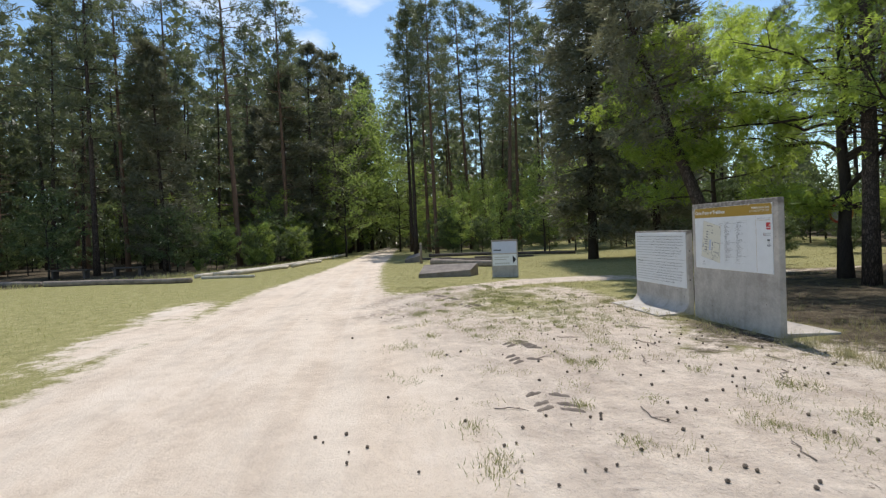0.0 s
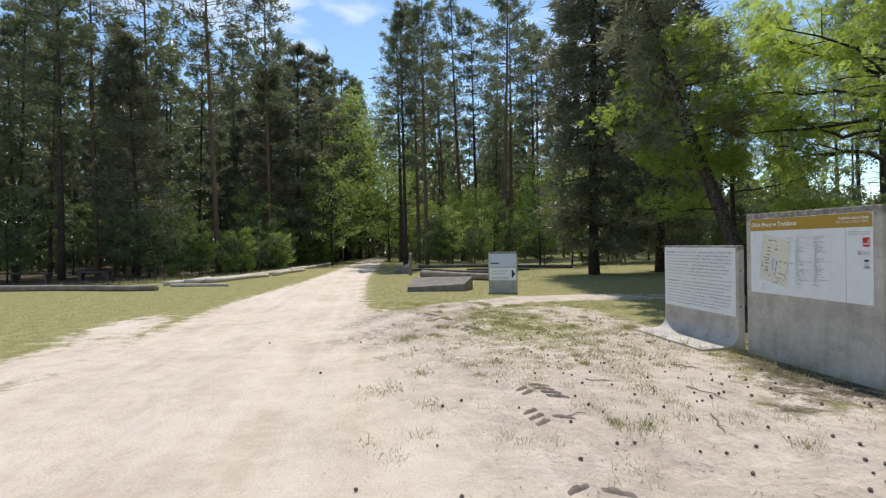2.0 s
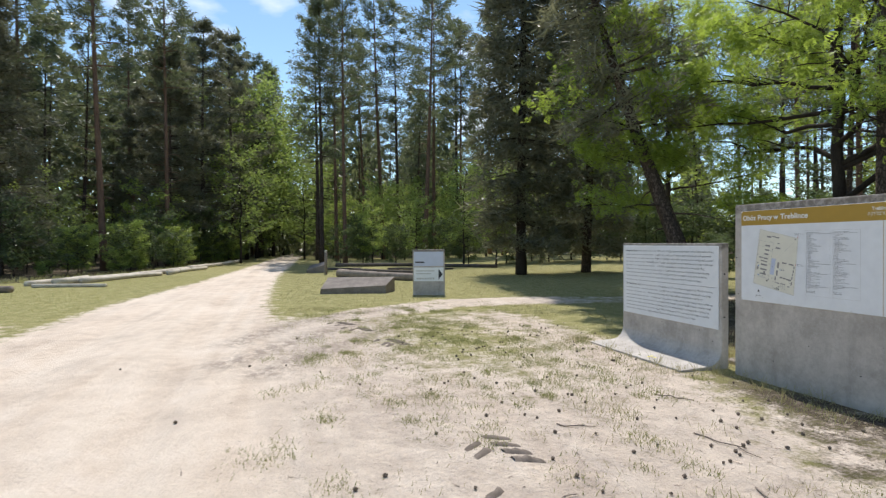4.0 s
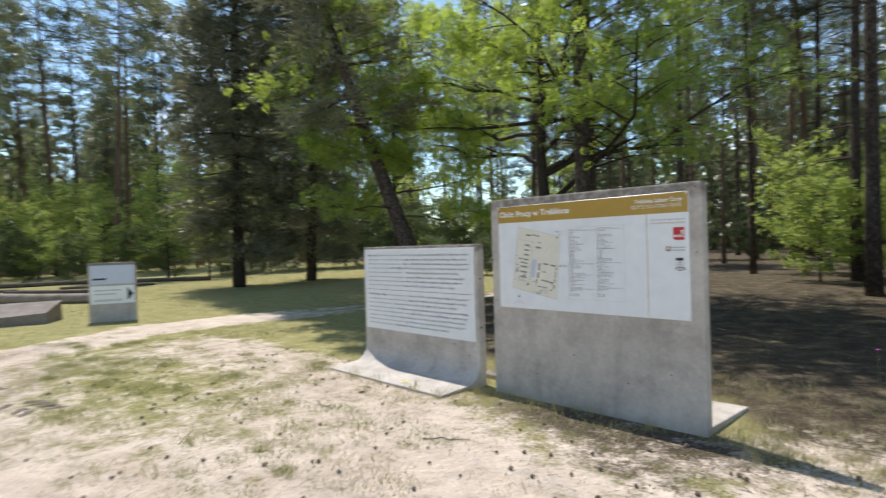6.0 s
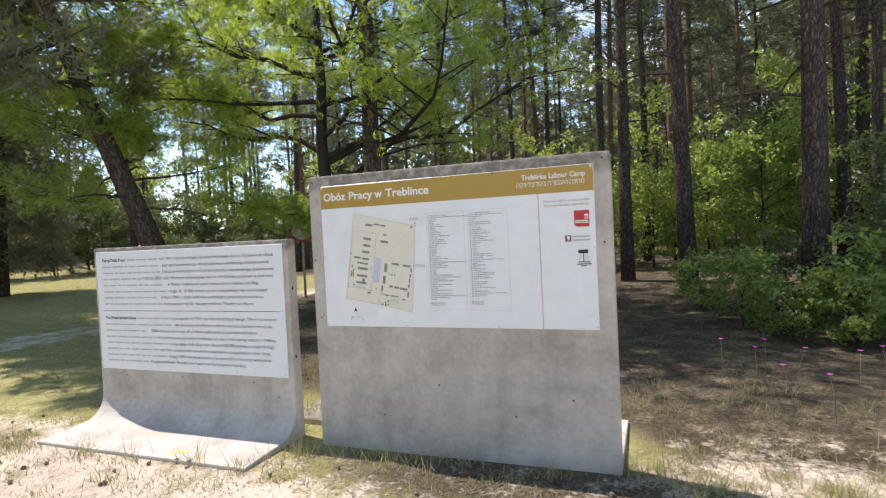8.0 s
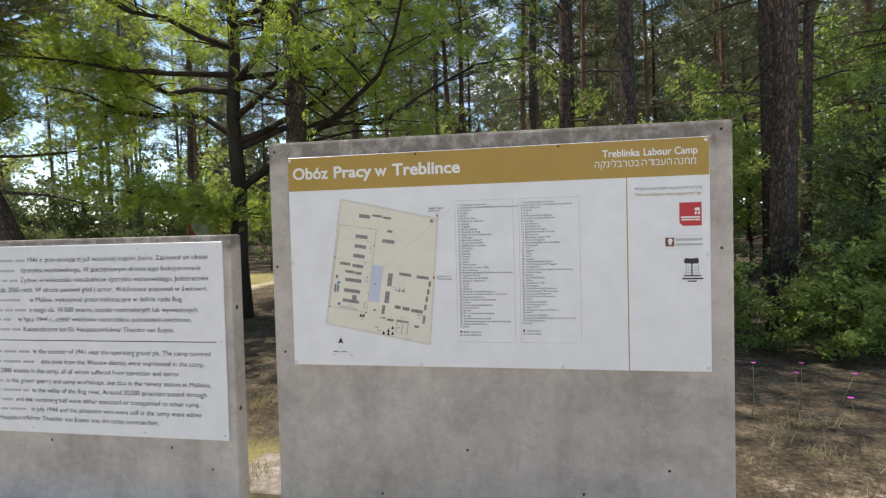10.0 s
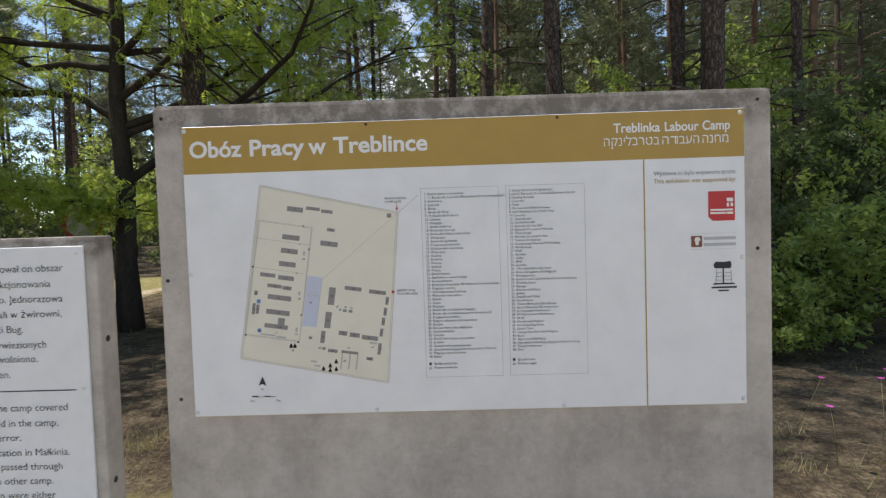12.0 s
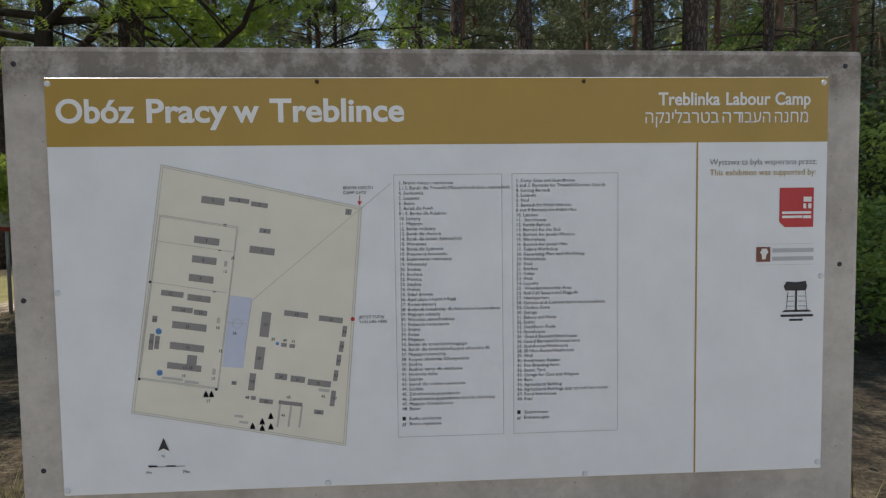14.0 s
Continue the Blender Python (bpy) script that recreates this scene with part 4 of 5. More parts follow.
for x, z in ((-3.14, 1.405), (-1.30, 1.40), (-1.30, 0.475), (-3.14, 0.47), (-1.30, 0.94), (-1.74, 0.475), (-1.74, 1.40), (-2.4, 1.40), (-2.4, 0.475)):
    part("screw_cap", disc("screw_cap", x, z, 0.006, TY, M_SCREW), tplate)
for x, z in ((-1.6, 0.40), (-2.3, 0.41), (-2.9, 0.40), (-1.38, 0.30)):
    part("form_hole", disc("form_hole", x, z, 0.007, SY + 0.001, M_BLACK, 0.0025), small)
for x, z in ((1.1, 0.058), (0.6, 0.058)):
    part("form_hole", mesh_of("form_hole", [(-1.2395, z + 0.012 * math.cos(a), x + 0.012 * math.sin(a)) for a in np.linspace(0, 6.28, 11)[:-1]], [tuple(range(10))], M_BLACK), small)

# ---- direction sign, boulders, logs, benches ----
sgn = thing("direction_sign", pose(-11.2, -0.98, gz(-11.2, -0.98), 0, 0, 71), "small concrete sign slab with photo and arrow plate", "direction sign")
part("slab", profile_solid([(-0.02, -0.2), (-0.02, 1.30), (0.08, 1.30), (0.08, -0.2)], -0.455, 0.455, M_CONCRETE, "slab", 0.012), sgn)
part("photo_plate", box_mesh("photo_plate", -0.42, 0.42, -0.031, -0.021, 0.83, 1.24, M_PALEBLUE, 0.002), sgn, "pale faded photo plate")
part("caption_bar", flat_polys("caption_bar", [rect(-0.38, -0.12, 0.92, 0.96)], -0.031, M_BLACK), sgn)
ap = part("arrow_plate", box_mesh("arrow_plate", -0.42, 0.42, -0.031, -0.021, 0.40, 0.79, M_WHITE, 0.002), sgn, "white plate with black arrow")
part("arrow", flat_polys("arrow", [[(0.28, 0.45), (0.40, 0.60), (0.28, 0.75)]], -0.031, M_BLACK), ap)
part("illegible_line", flat_polys("illegible_line", [rect(-0.36, 0.16, 0.68, 0.705), rect(-0.36, 0.06, 0.60, 0.625)] + [rect(-0.34 + 0.075 * k, -0.29 + 0.075 * k, 0.45, 0.50) for k in range(7)], -0.031, M_LINE), ap)


def wedge(name, outline, heights, x, y, turn, label):
    """A flat stone with straight sides and a sloping top."""
    bm = bmesh.new()
    bot = [bm.verts.new((a, b, -0.1)) for a, b in outline]
    top_v = [bm.verts.new((a * 0.985, b * 0.98, h)) for (a, b), h in zip(outline, heights)]
    bm.faces.new(bot[::-1])
    bm.faces.new(top_v)
    n = len(outline)
    for k in range(n):
        bm.faces.new((bot[k], bot[(k + 1) % n], top_v[(k + 1) % n], top_v[k]))
    bevelled(bm, 0.02, 2)
    me = bpy.data.meshes.new(name)
    bm.to_mesh(me)
    bm.free()
    me.materials.append(M_SLAB)
    ob = new(name, me)
    ob.matrix_basis = pose(x, y, gz(x, y), 0, 0, turn)
    return tagged(ob, label, "stone", "stones by the track")


wedge("stone_block", [(-1.0, -0.55), (0.92, -0.5), (1.15, 0.35), (-0.95, 0.6)], (0.15, 0.24, 0.44, 0.42), -12.75, -2.85, 77, "large flat wedge-shaped stone block lying on turf")
wedge("stone_block", [(-0.5, -0.35), (0.42, -0.4), (0.5, 0.3), (-0.35, 0.4)], (0.16, 0.40, 0.58, 0.36), -24.9, -3.45, 84, "small dark wedge-shaped stone by the track")


def log(pts, r, material, label, group):
    tb = Tubes()
    ps = []
    n = 7
    rr = np.random.default_rng(int(abs(pts[0][0] * 13 + pts[0][1] * 7)))
    for k in range(n):
        f = k / (n - 1)
        x = pts[0][0] + (pts[1][0] - pts[0][0]) * f
        y = pts[0][1] + (pts[1][1] - pts[0][1]) * f
        ps.append((x + rr.normal(0, 0.03), y + rr.normal(0, 0.03), gz(x, y) + r * 0.85 + (pts[2] if len(pts) > 2 else 0)))
    tb.add(ps, [r * (1.08 - 0.25 * k / (n - 1)) * rr.uniform(0.94, 1.05) for k in range(n)], 12)
    ob = new("log", tb.mesh("log", material))
    return tagged(ob, label, "log", group)


for a, b, r in (((-21.5, -27.5), (-18.4, -20.3), 0.14), ((-18.4, -20.1), (-16.2, -13.2), 0.125)):
    log((a, b), r, M_LOG, "long weathered grey log edging the grass", "edging logs")
for a, b, r in (((-18.2, -13.4), (-17.4, -10.9), 0.07), ((-19.5, -13.2), (-23.6, -11.4), 0.13), ((-20.2, -12.6), (-25.0, -10.7), 0.11), ((-23.4, -11.6), (-29.5, -10.3), 0.13), ((-25.5, -10.6), (-31, -9.6), 0.11), ((-30, -10.4), (-37, -9.3), 0.13), ((-37, -9.2), (-44, -8.6), 0.13), ((-19.0, -13.9), (-23.0, -13.2), 0.1)):
    log((a, b), r, M_LOGPALE, "pale barked pine log lying by the track", "edging logs")
log(((-20.6, -2.7), (-16.6, 0.2)), 0.18, M_LOG, "thick weathered log lying on the turf", "clearing logs")
for a, b, r in (((-31.5, -2.0), (-30.0, 2.6), 0.12), ((-30.2, 2.4), (-26.5, 7.0), 0.11), ((-24.5, -1.6), (-21.8, 1.6), 0.10), ((-27.5, -3.2), (-26.8, -1.0), 0.07), ((-26.5, 0.5), (-25.0, 3.8), 0.06)):
    log((a, b), r, M_LOGDARK, "dark fallen log at the wood edge", "clearing logs")
post = thing("marker_post", pose(-22.6, -3.15, gz(-22.6, -3.15)), "slim grey wooden marker post by the track", "post")
tb = Tubes()
tb.add([(0, 0, -0.2), (0, 0, 0.5), (0.02, 0, 1.05)], [0.07, 0.065, 0.06], 10)
part("shaft", tb.mesh("shaft", M_LOG), post)
tb = Tubes()
tb.add([(0.02, 0, 1.05), (0.02, 0, 1.16)], [0.062, 0.055], 10)
part("cap", tb.mesh("cap", M_LOGPALE), post, "pale painted cap")


def bench(x, y, turn, ln):
    m = pose(x, y, gz(x, y), 0, 0, turn)
    b = thing("bench", m, "low dark wooden plank bench at the wood edge", "bench", "benches at the wood edge")
    part("seat", box_mesh("seat", -ln / 2, ln / 2, -0.2, 0.2, 0.40, 0.48, M_LOGDARK, 0.01), b)
    for s in (-1, 1):
        part("leg", box_mesh("leg", s * ln * 0.4 - 0.08, s * ln * 0.4 + 0.08, -0.15, 0.15, -0.1, 0.40, M_LOGDARK, 0.008), b)


bench(-24.7, -22.4, 68, 2.8)
bench(-24.6, -19.3, 80, 1.8)

# ---- trees ----
rng = np.random.default_rng(11)
FOREST = []


def turned(x, y, s=1.0, spin=None):
    return pose(x, y, gz(x, y) - 0.02, 0, 0, rng.uniform(0, 360) if spin is None else spin) @ Matrix.Diagonal((s, s, s, 1))


def place(src, x, y, s=1.0):
    o = copy_thing(src, turned(x, y))
    o.scale = (s, s, s)
    FOREST.append((x, y))
    return o


PINE_LABEL = "tall forest pine with bare trunk and high crown"
pines = []
for k, (h, r, cb, sp, bo, tu, bark) in enumerate(((21, 0.18, 0.36, 2.2, 46, 9, M_BARK), (23, 0.20, 0.48, 2.5, 44, 9, M_BARK_RED), (19, 0.15, 0.30, 1.9, 46, 8, M_BARK), (22, 0.17, 0.52, 2.2, 42, 9, M_BARK_RED), (17, 0.14, 0.20, 2.0, 50, 8, M_BARK))):
    pines.append(pine_meshes(20 + k, h, r, cb, sp, bo, tu, 15, 0.36, 0.034, M_NEEDLE, bark, 0.02, 0.4, 26))
for k, (h, r, cb, sp, bo, tu, bark) in enumerate(((22, 0.16, 0.50, 2.5, 46, 9, M_BARK), (20, 0.12, 0.40, 2.1, 46, 9, M_BARK_RED), (23, 0.17, 0.55, 2.7, 46, 9, M_BARK_RED))):
    pines.append(pine_meshes(30 + k, h, r, cb, sp, bo, tu, 13, 0.36, 0.033, M_NEEDLE, bark, 0.0, 0.4, 30))
spruce = [pine_meshes(40 + k, h, r, 0.06, sp, 84, 13, 16, 0.36, 0.034, M_NEEDLE_DARK, M_BARK, 0.06, 0.2, 8) for k, (h, r, sp) in enumerate(((19, 0.2, 3.0), (14, 0.15, 2.3)))]

KNOWN = [("pine", 0, -26.5, -22.0, 1.0), ("pine", 1, -31.5, -15.0, 1.0), ("pine", 2, -32.5, -27.5, 1.0), ("pine", 3, -30, -21.7, 0.95),
         ("pine", 0, -46.4, -2.5, 1.1), ("pine", 3, -44.5, -0.9, 1.05), ("pine", 1, -38.5, 5.6, 1.05), ("pine", 0, -38.2, -2.6, 1.0), ("pine", 3, -37.0, -0.9, 1.0), ("pine", 3, -46.6, 11.2, 1.0), ("pine", 0, -42, 17, 1.0), ("pine", 1, -47, 3.6, 1.12), ("pine", 3, -48.5, 14.8, 1.12), ("pine", 1, -50, 9.4, 1.15), ("pine", 0, -41, 20.5, 1.0), ("pine", 3, -43.5, 14.2, 1.1), ("pine", 5, -48.5, 5.6, 1.12), ("pine", 0, -50.5, 12.0, 1.15),
         ("spruce", 0, -42.6, -11.3, 1.0), ("spruce", 1, -39.0, -13.0, 1.1), ("spruce", 0, -47.5, -9.6, 1.05),
         ("pine", 4, -63, -7.8, 1.3), ("pine", 2, -60, -9.2, 1.15), ("pine", 4, -67, -6.9, 1.35), ("pine", 0, -72, -7.0, 1.15), ("pine", 4, -56, -9.8, 1.2)]
first = {}


def put(kind, k, x, y, s):
    key = (kind, k)
    if key not in first:
        meshes, label = (pines[k], PINE_LABEL) if kind == "pine" else (spruce[k], "dense conifer branched almost to the ground")
        o = tree("pine_tree" if kind == "pine" else "conifer_tree", meshes, turned(x, y), label, "tree", "forest pines" if kind == "pine" else "dense conifers")
        o.scale = (s, s, s)
        first[key] = o
        FOREST.append((x, y))
    else:
        place(first[key], x, y, s)


for q in KNOWN:
    put(*q)


def clear(x, y, gap):
    return all((x - a) ** 2 + (y - b) ** 2 > gap * gap for a, b in FOREST)


def fill(n, x0, x1, y0, y1, gap, ok, kinds, tries=40):
    made = 0
    for _ in range(n * tries):
        if made >= n:
            break
        x, y = rng.uniform(x0, x1), rng.uniform(y0, y1)
        if ok(x, y) and clear(x, y, gap):
            kind, k = kinds[int(rng.integers(len(kinds)))]
            put(kind, k, x, y, rng.uniform(0.85, 1.12))
            made += 1


def left_edge(x):
    return float(np.interp(x, (-120, -60, -45, -32, -26, -22), (-6.5, -7.8, -9.6, -12.0, -15, -22)))


ALLP = [("pine", k) for k in range(5)]
fill(92, -80, -25, -62, -8, 2.4, lambda x, y: y < left_edge(x) and y > 0.95 * x - 6 - 14, ALLP + [("spruce", 1)])
fill(40, -100, -48, -2, 40, 2.6, lambda x, y: y > np.interp(x, (-100, -60, -48), (1.5, -1.6, -1.2)), ALLP)
fill(10, -120, -88, -12, 12, 2.6, lambda x, y: True, ALLP + [("spruce", 0)])
fill(28, -48, -16, 22, 60, 3.0, lambda x, y: y > np.interp(x, (-48, -30, -16), (16, 25, 26)), ALLP)

# near pines behind the boards
NEAR = [(3.15, 5.05, 0.165, 0), (5.1, 8.8, 0.10, 9), (6.3, 8.6, 0.11, 10), (6.62, 8.8, 0.085, 11), (1.76, 7.71, 0.15, 1), (0.79, 8.94, 0.135, 2), (-2.83, 13.4, 0.085, 3), (1.0, 13.6, 0.11, 4), (4.9, 10.4, 0.13, 5), (-3.55, 5.57, 0.172, 6), (-4.3, 7.6, 0.11, 7), (0.1, 11.6, 0.12, 8)]
for x, y, r, k in NEAR:
    hh = 19 + (k * 7) % 4
    full = k in (6, 7)
    ms = pine_meshes(60 + k, hh, r, 0.29 if full else 0.48 + 0.03 * (k % 3), 3.0 if full else 2.7, 58 if full else 44, 10, 13, 0.34, 0.028, M_NEEDLE, M_BARK, 0.02, 0.08, 22)
    tree("pine_tree", ms, pose(x, y, gz(x, y) - 0.02), "tall pine with grey-brown scaly trunk behind the boards", "tree", "near pines")
    FOREST.append((x, y))
fill(88, -16, 46, 17, 60, 2.1, lambda x, y: y > 13 + 0.0 * x and not (-13 < x < -7.5 and y < 26) and x < 6 + 0.8 * y, [("pine", 5), ("pine", 6), ("pine", 7), ("pine", 5), ("pine", 6), ("pine", 1)])
fill(8, 6, 20, 9, 14, 2.6, lambda x, y: True, [("pine", 5), ("pine", 6), ("pine", 7)])

# dark hanging conifers, the leaning pine and the young oak in front of them
dark = pine_meshes(90, 22, 0.24, 0.05, 2.2, 190, 14, 12, 0.46, 0.040, M_NEEDLE_DARK, M_BARK_OAK, 0.40, 0.5, 8)
tree("dark_conifer", dark, pose(-19.3, 5.5, gz(-19.3, 5.5)), "tall dark conifer with drooping branches at the clearing", "tree", "dark conifers")
dark2 = pine_meshes(91, 20, 0.22, 0.05, 2.4, 160, 13, 12, 0.46, 0.040, M_NEEDLE_DARK, M_BARK, 0.38, 0.6, 8)
tree("dark_conifer", dark2, pose(-19.8, 9.0, gz(-19.8, 9.0)), "tall dark conifer with drooping branches at the clearing", "tree", "dark conifers")
FOREST += [(-19.3, 5.5), (-19.8, 9.0), (-8.6, 5.6)]
lean = pine_meshes(92, 9.8, 0.225, 0.42, 1.9, 36, 12, 18, 0.28, 0.024, M_NEEDLE_DARK, M_BARK, 0.28, 0.15, 8)
tree("leaning_pine", lean, Matrix.Translation((-6.9, 4.6, gz(-6.9, 4.6) - 0.05)) @ Matrix.Rotation(radians(16), 4, (0.91, -0.41, 0)), "pine with thick leaning brown trunk and drooping boughs", "tree", "near pines")
young = broad_meshes(94, 8.2, 0.10, 0.40, 1.5, 12, 12, 34, 0.185, M_OAK, M_BARK_OAK, OAKLEAF, 0.20,
                     ((3.9, 304, 4.2, 0.28), (3.2, 299, 4.0, 0.12), (4.8, 308, 4.0, 0.30), (2.6, 308, 3.7, -0.05), (5.6, 306, 3.9, 0.3), (4.4, 318, 3.9, 0.2), (3.4, 324, 3.6, 0.0), (6.2, 332, 3.2, 0.3), (4.2, 348, 3.0, 0.2), (3.0, 350, 2.8, 0.1), (4.2, 301, 4.3, 0.2), (3.6, 306, 4.4, 0.05), (5.2, 303, 4.2, 0.35)), 0.09, 0.45, 0.0, 0.004)
tree("oak_tree", young, pose(-10.0, 6.1, gz(-10.0, 6.1)), "slender young oak with bright leaves beside a leaning pine", "tree", "oaks by the boards")

# oak beside the boards: each limb by height, compass in the plan, length and rise
oak_a = broad_meshes(7, 9.5, 0.165, 0.42, 3.0, 14, 14, 25, 0.20, M_OAK, M_BARK_OAK, OAKLEAF, 0.20,
                     ((4.15, 186, 3.6, 0.08), (3.85, 197, 3.6, 0.10), (3.1, 178, 3.2, 0.22), (2.2, 341, 5.3, 0.40), (2.9, 338, 5.0, 0.30), (3.4, 346, 4.8, 0.36), (4.0, 352, 4.6, 0.3), (4.6, 235, 3.2, 0.15), (5.0, 330, 4.2, 0.25), (5.4, 265, 3.2, 0.2), (3.0, 20, 3.0, 0.5), (1.7, 300, 1.1, 0.1), (1.8, 168, 2.0, 0.06), (2.0, 185, 2.2, 0.05)), 0.17, 0.25, 0.006, 0.008)
tree("oak_tree", oak_a, pose(-4.9, 6.3, gz(-4.9, 6.3)), "oak with dark trunk and wavy spreading limbs", "tree", "oaks by the boards")
FOREST.append((-4.9, 6.3))

# broadleaf trees and shrubs
SHRUBS = []
for k, (h, r, base, sp, li, su, per, size, leaf) in enumerate(((7.5, 0.07, 0.12, 2.0, 20, 8, 15, 0.21, M_LEAF), (4.2, 0.045, 0.10, 1.5, 16, 7, 14, 0.17, M_SHRUB), (2.6, 0.03, 0.08, 1.2, 14, 7, 14, 0.15, M_SHRUB), (5.5, 0.05, 0.10, 1.7, 18, 7, 15, 0.19, M_LEAF_SUN), (9.5, 0.10, 0.18, 2.4, 22, 8, 15, 0.22, M_LEAF), (3.2, 0.04, 0.06, 1.25, 24, 10, 20, 0.13, M_SHRUB), (1.3, 0.018, 0.05, 0.8, 16, 8, 20, 0.095, M_LEAF), (3.2, 0.04, 0.10, 1.3, 22, 9, 22, 0.12, M_LEAF_SUN))):
    SHRUBS.append(broad_meshes(130 + k, h, r, base, sp, li, su, per, size, leaf, M_BARK_OAK, DIAMOND, 0.05 + 0.018 * h, (), 0.1, 0.15, slim=True))
sfirst = {}


def shrub(k, x, y, s=1.0):
    big_one = k in (0, 4)
    if k not in sfirst:
        sfirst[k] = tree("broadleaf_tree" if big_one else "shrub", SHRUBS[k], turned(x, y), "slender green broadleaf tree at the wood edge" if big_one else "leafy green undergrowth shrub in the wood", "tree" if big_one else "shrub", "young broadleaf trees" if big_one else "undergrowth shrubs", ("trunk", "crown") if big_one else ("stem", "foliage"))
        sfirst[k].scale = (s, s, s)
    else:
        o = copy_thing(sfirst[k], turned(x, y))
        o.scale = (s, s, s)


for k, x, y, s in ((4, -30.5, 6.2, 0.68), (0, -29.8, 8.2, 0.8), (3, -31.5, 9.6, 0.9), (0, -33.0, 3.6, 0.6), (3, -34.5, 0.8, 0.7), (1, -33.5, -1.5, 0.6), (4, -43.5, 12.5, 1.0), (0, -40.5, 14.5, 1.0), (0, -44.0, 5.0, 0.9), (3, -42, 9.5, 1.0), (4, -49, -3.5, 0.9), (4, -52, -8.8, 1.0), (0, -56, -8.0, 1.0), (3, -43.0, 2.0, 1.0), (4, -40.5, -8.4, 0.9), (4, -60, -8.0, 1.1), (4, -67, -7.2, 1.2), (4, -57, -2.0, 1.0), (4, -66, -1.0, 1.2), (0, -74, -6.2, 1.2), (4, -50.5, -8.7, 1.7), (4, -54.5, -8.0, 1.8), (4, -63, -6.6, 1.8), (4, -71, -5.6, 1.9), (4, -80, -5.0, 2.0), (4, -79, -3.6, 1.6), (0, -52, -2.2, 1.3),
                   (6, 2.3, 5.0, 0.7), (2, 2.9, 5.4, 0.4), (2, 3.4, 4.5, 0.4), (6, 3.9, 4.2, 0.9), (6, 4.6, 4.6, 1.1), (5, 4.3, 5.6, 0.45), (3, 5.4, 5.8, 0.5), (5, 5.2, 7.2, 0.8), (5, 6.4, 6.6, 0.95), (5, 7.6, 6.0, 1.0), (6, 1.9, 6.3, 0.5), (6, 5.5, 4.2, 1.0), (6, 2.7, 4.1, 0.5), (6, 3.2, 3.9, 0.6),
                   (7, 1.2, 11.4, 0.75), (7, 2.4, 10.8, 0.85), (7, 3.5, 10.6, 0.9), (7, 0.2, 12.6, 0.75), (7, 4.4, 11.8, 0.9), (3, 5.5, 13.0, 0.9), (7, -0.6, 11.0, 0.7), (3, 1.8, 14.0, 0.85), (3, -1.6, 14.0, 0.7), (3, 7.0, 10.5, 0.8), (0, 9, 16, 0.9), (0, 8.0, 12.5, 0.8),
                   (5, -33.0, 5.2, 0.9), (5, -32.0, 7.0, 1.0), (5, -30.0, 9.8, 1.0), (5, -28.6, 11.4, 1.0), (5, -27.5, 13.2, 1.1), (5, -26.0, 15.0, 1.1), (5, -24.8, 16.6, 1.1), (5, -22.6, 17.4, 1.0), (5, -20.8, 18.6, 1.1), (5, -19.0, 19.6, 1.1), (5, -17.0, 20.6, 1.1), (1, -29.5, 13.5, 1.2), (1, -27.0, 17.5, 1.3), (1, -22.5, 21.0, 1.3), (1, -18.5, 23.0, 1.3), (3, -31.5, 11.5, 1.1), (3, -25.0, 19.5, 1.1), (3, -15.0, 22.0, 1.0), (5, -34.2, 2.4, 0.8), (5, -35.2, 0.2, 0.8), (5, -14.5, 15, 0.5), (5, -14.5, 12, 0.5), (5, -8.6, 18.0, 0.5), (2, -11, 19, 0.8)):
    shrub(k, x, y, s)
    FOREST.append((x, y))
# pale undergrowth along the shaded wood edge
for k in range(34):
    x = -25 - 0.7 * k + float(rng.uniform(-0.3, 0.3))
    shrub((1, 6, 2, 7)[k % 4], x, left_edge(x) + float(rng.uniform(-0.9, 0.5)), float(rng.uniform(0.5, 0.9)))
for n, x0, x1, y0, y1, ok, ks in ((75, -58, -24, -45, -9, lambda x, y: y < left_edge(x) - 0.3 and y > 0.95 * x - 10, (1, 2, 1, 2, 3)),
                                  (60, -75, -45, -1, 36, lambda x, y: True, (1, 3, 3, 0, 2, 4)),
                                  (26, -46, -18, 20, 40, lambda x, y: y > np.interp(x, (-48, -30, -16), (17, 25, 24)), (1, 5, 2)),
                                  (50, -6, 34, 13, 36, lambda x, y: x < 8 + 0.8 * y, (1, 5, 2, 1, 3))):
    made = 0
    while made < n:
        x, y = rng.uniform(x0, x1), rng.uniform(y0, y1)
        if ok(x, y):
            shrub(int(rng.choice(ks)), x, y, rng.uniform(0.7, 1.15))
            made += 1

# distant wood closing the view
fr = np.random.default_rng(77)
n = 120000
fa = radians(40) + radians(205) * fr.uniform(0, 1, n) ** 1.15
fd = fr.uniform(58, 118, n)
top = np.where(fa < radians(125), np.where(fa < radians(88), 23.0, 16.0), np.where(fa > radians(184), 21.0, 11.5)) + 4 * np.sin(fa * 37) + 3 * np.sin(fa * 91 + 1) + 0.05 * fd
top = top - 16.0 * np.exp(-((fa - radians(129)) / radians(11)) ** 2)
fz = top * fr.uniform(0, 1, n)
fc = np.stack([fd * np.cos(fa) - 4, fd * np.sin(fa), fz], axis=1)
gap = np.abs(np.arctan2(fc[:, 1] + 5.2, -(fc[:, 0] - 7))) > 0.06
gap |= fz < 8.0
tagged(new("far_woods", tri_mesh("far_woods", leaves(fr, fc[gap], 1.15, DIAMOND, 2.0), M_NEEDLE)), "dense distant pine wood beyond the clearing", "wood", kind="stuff")

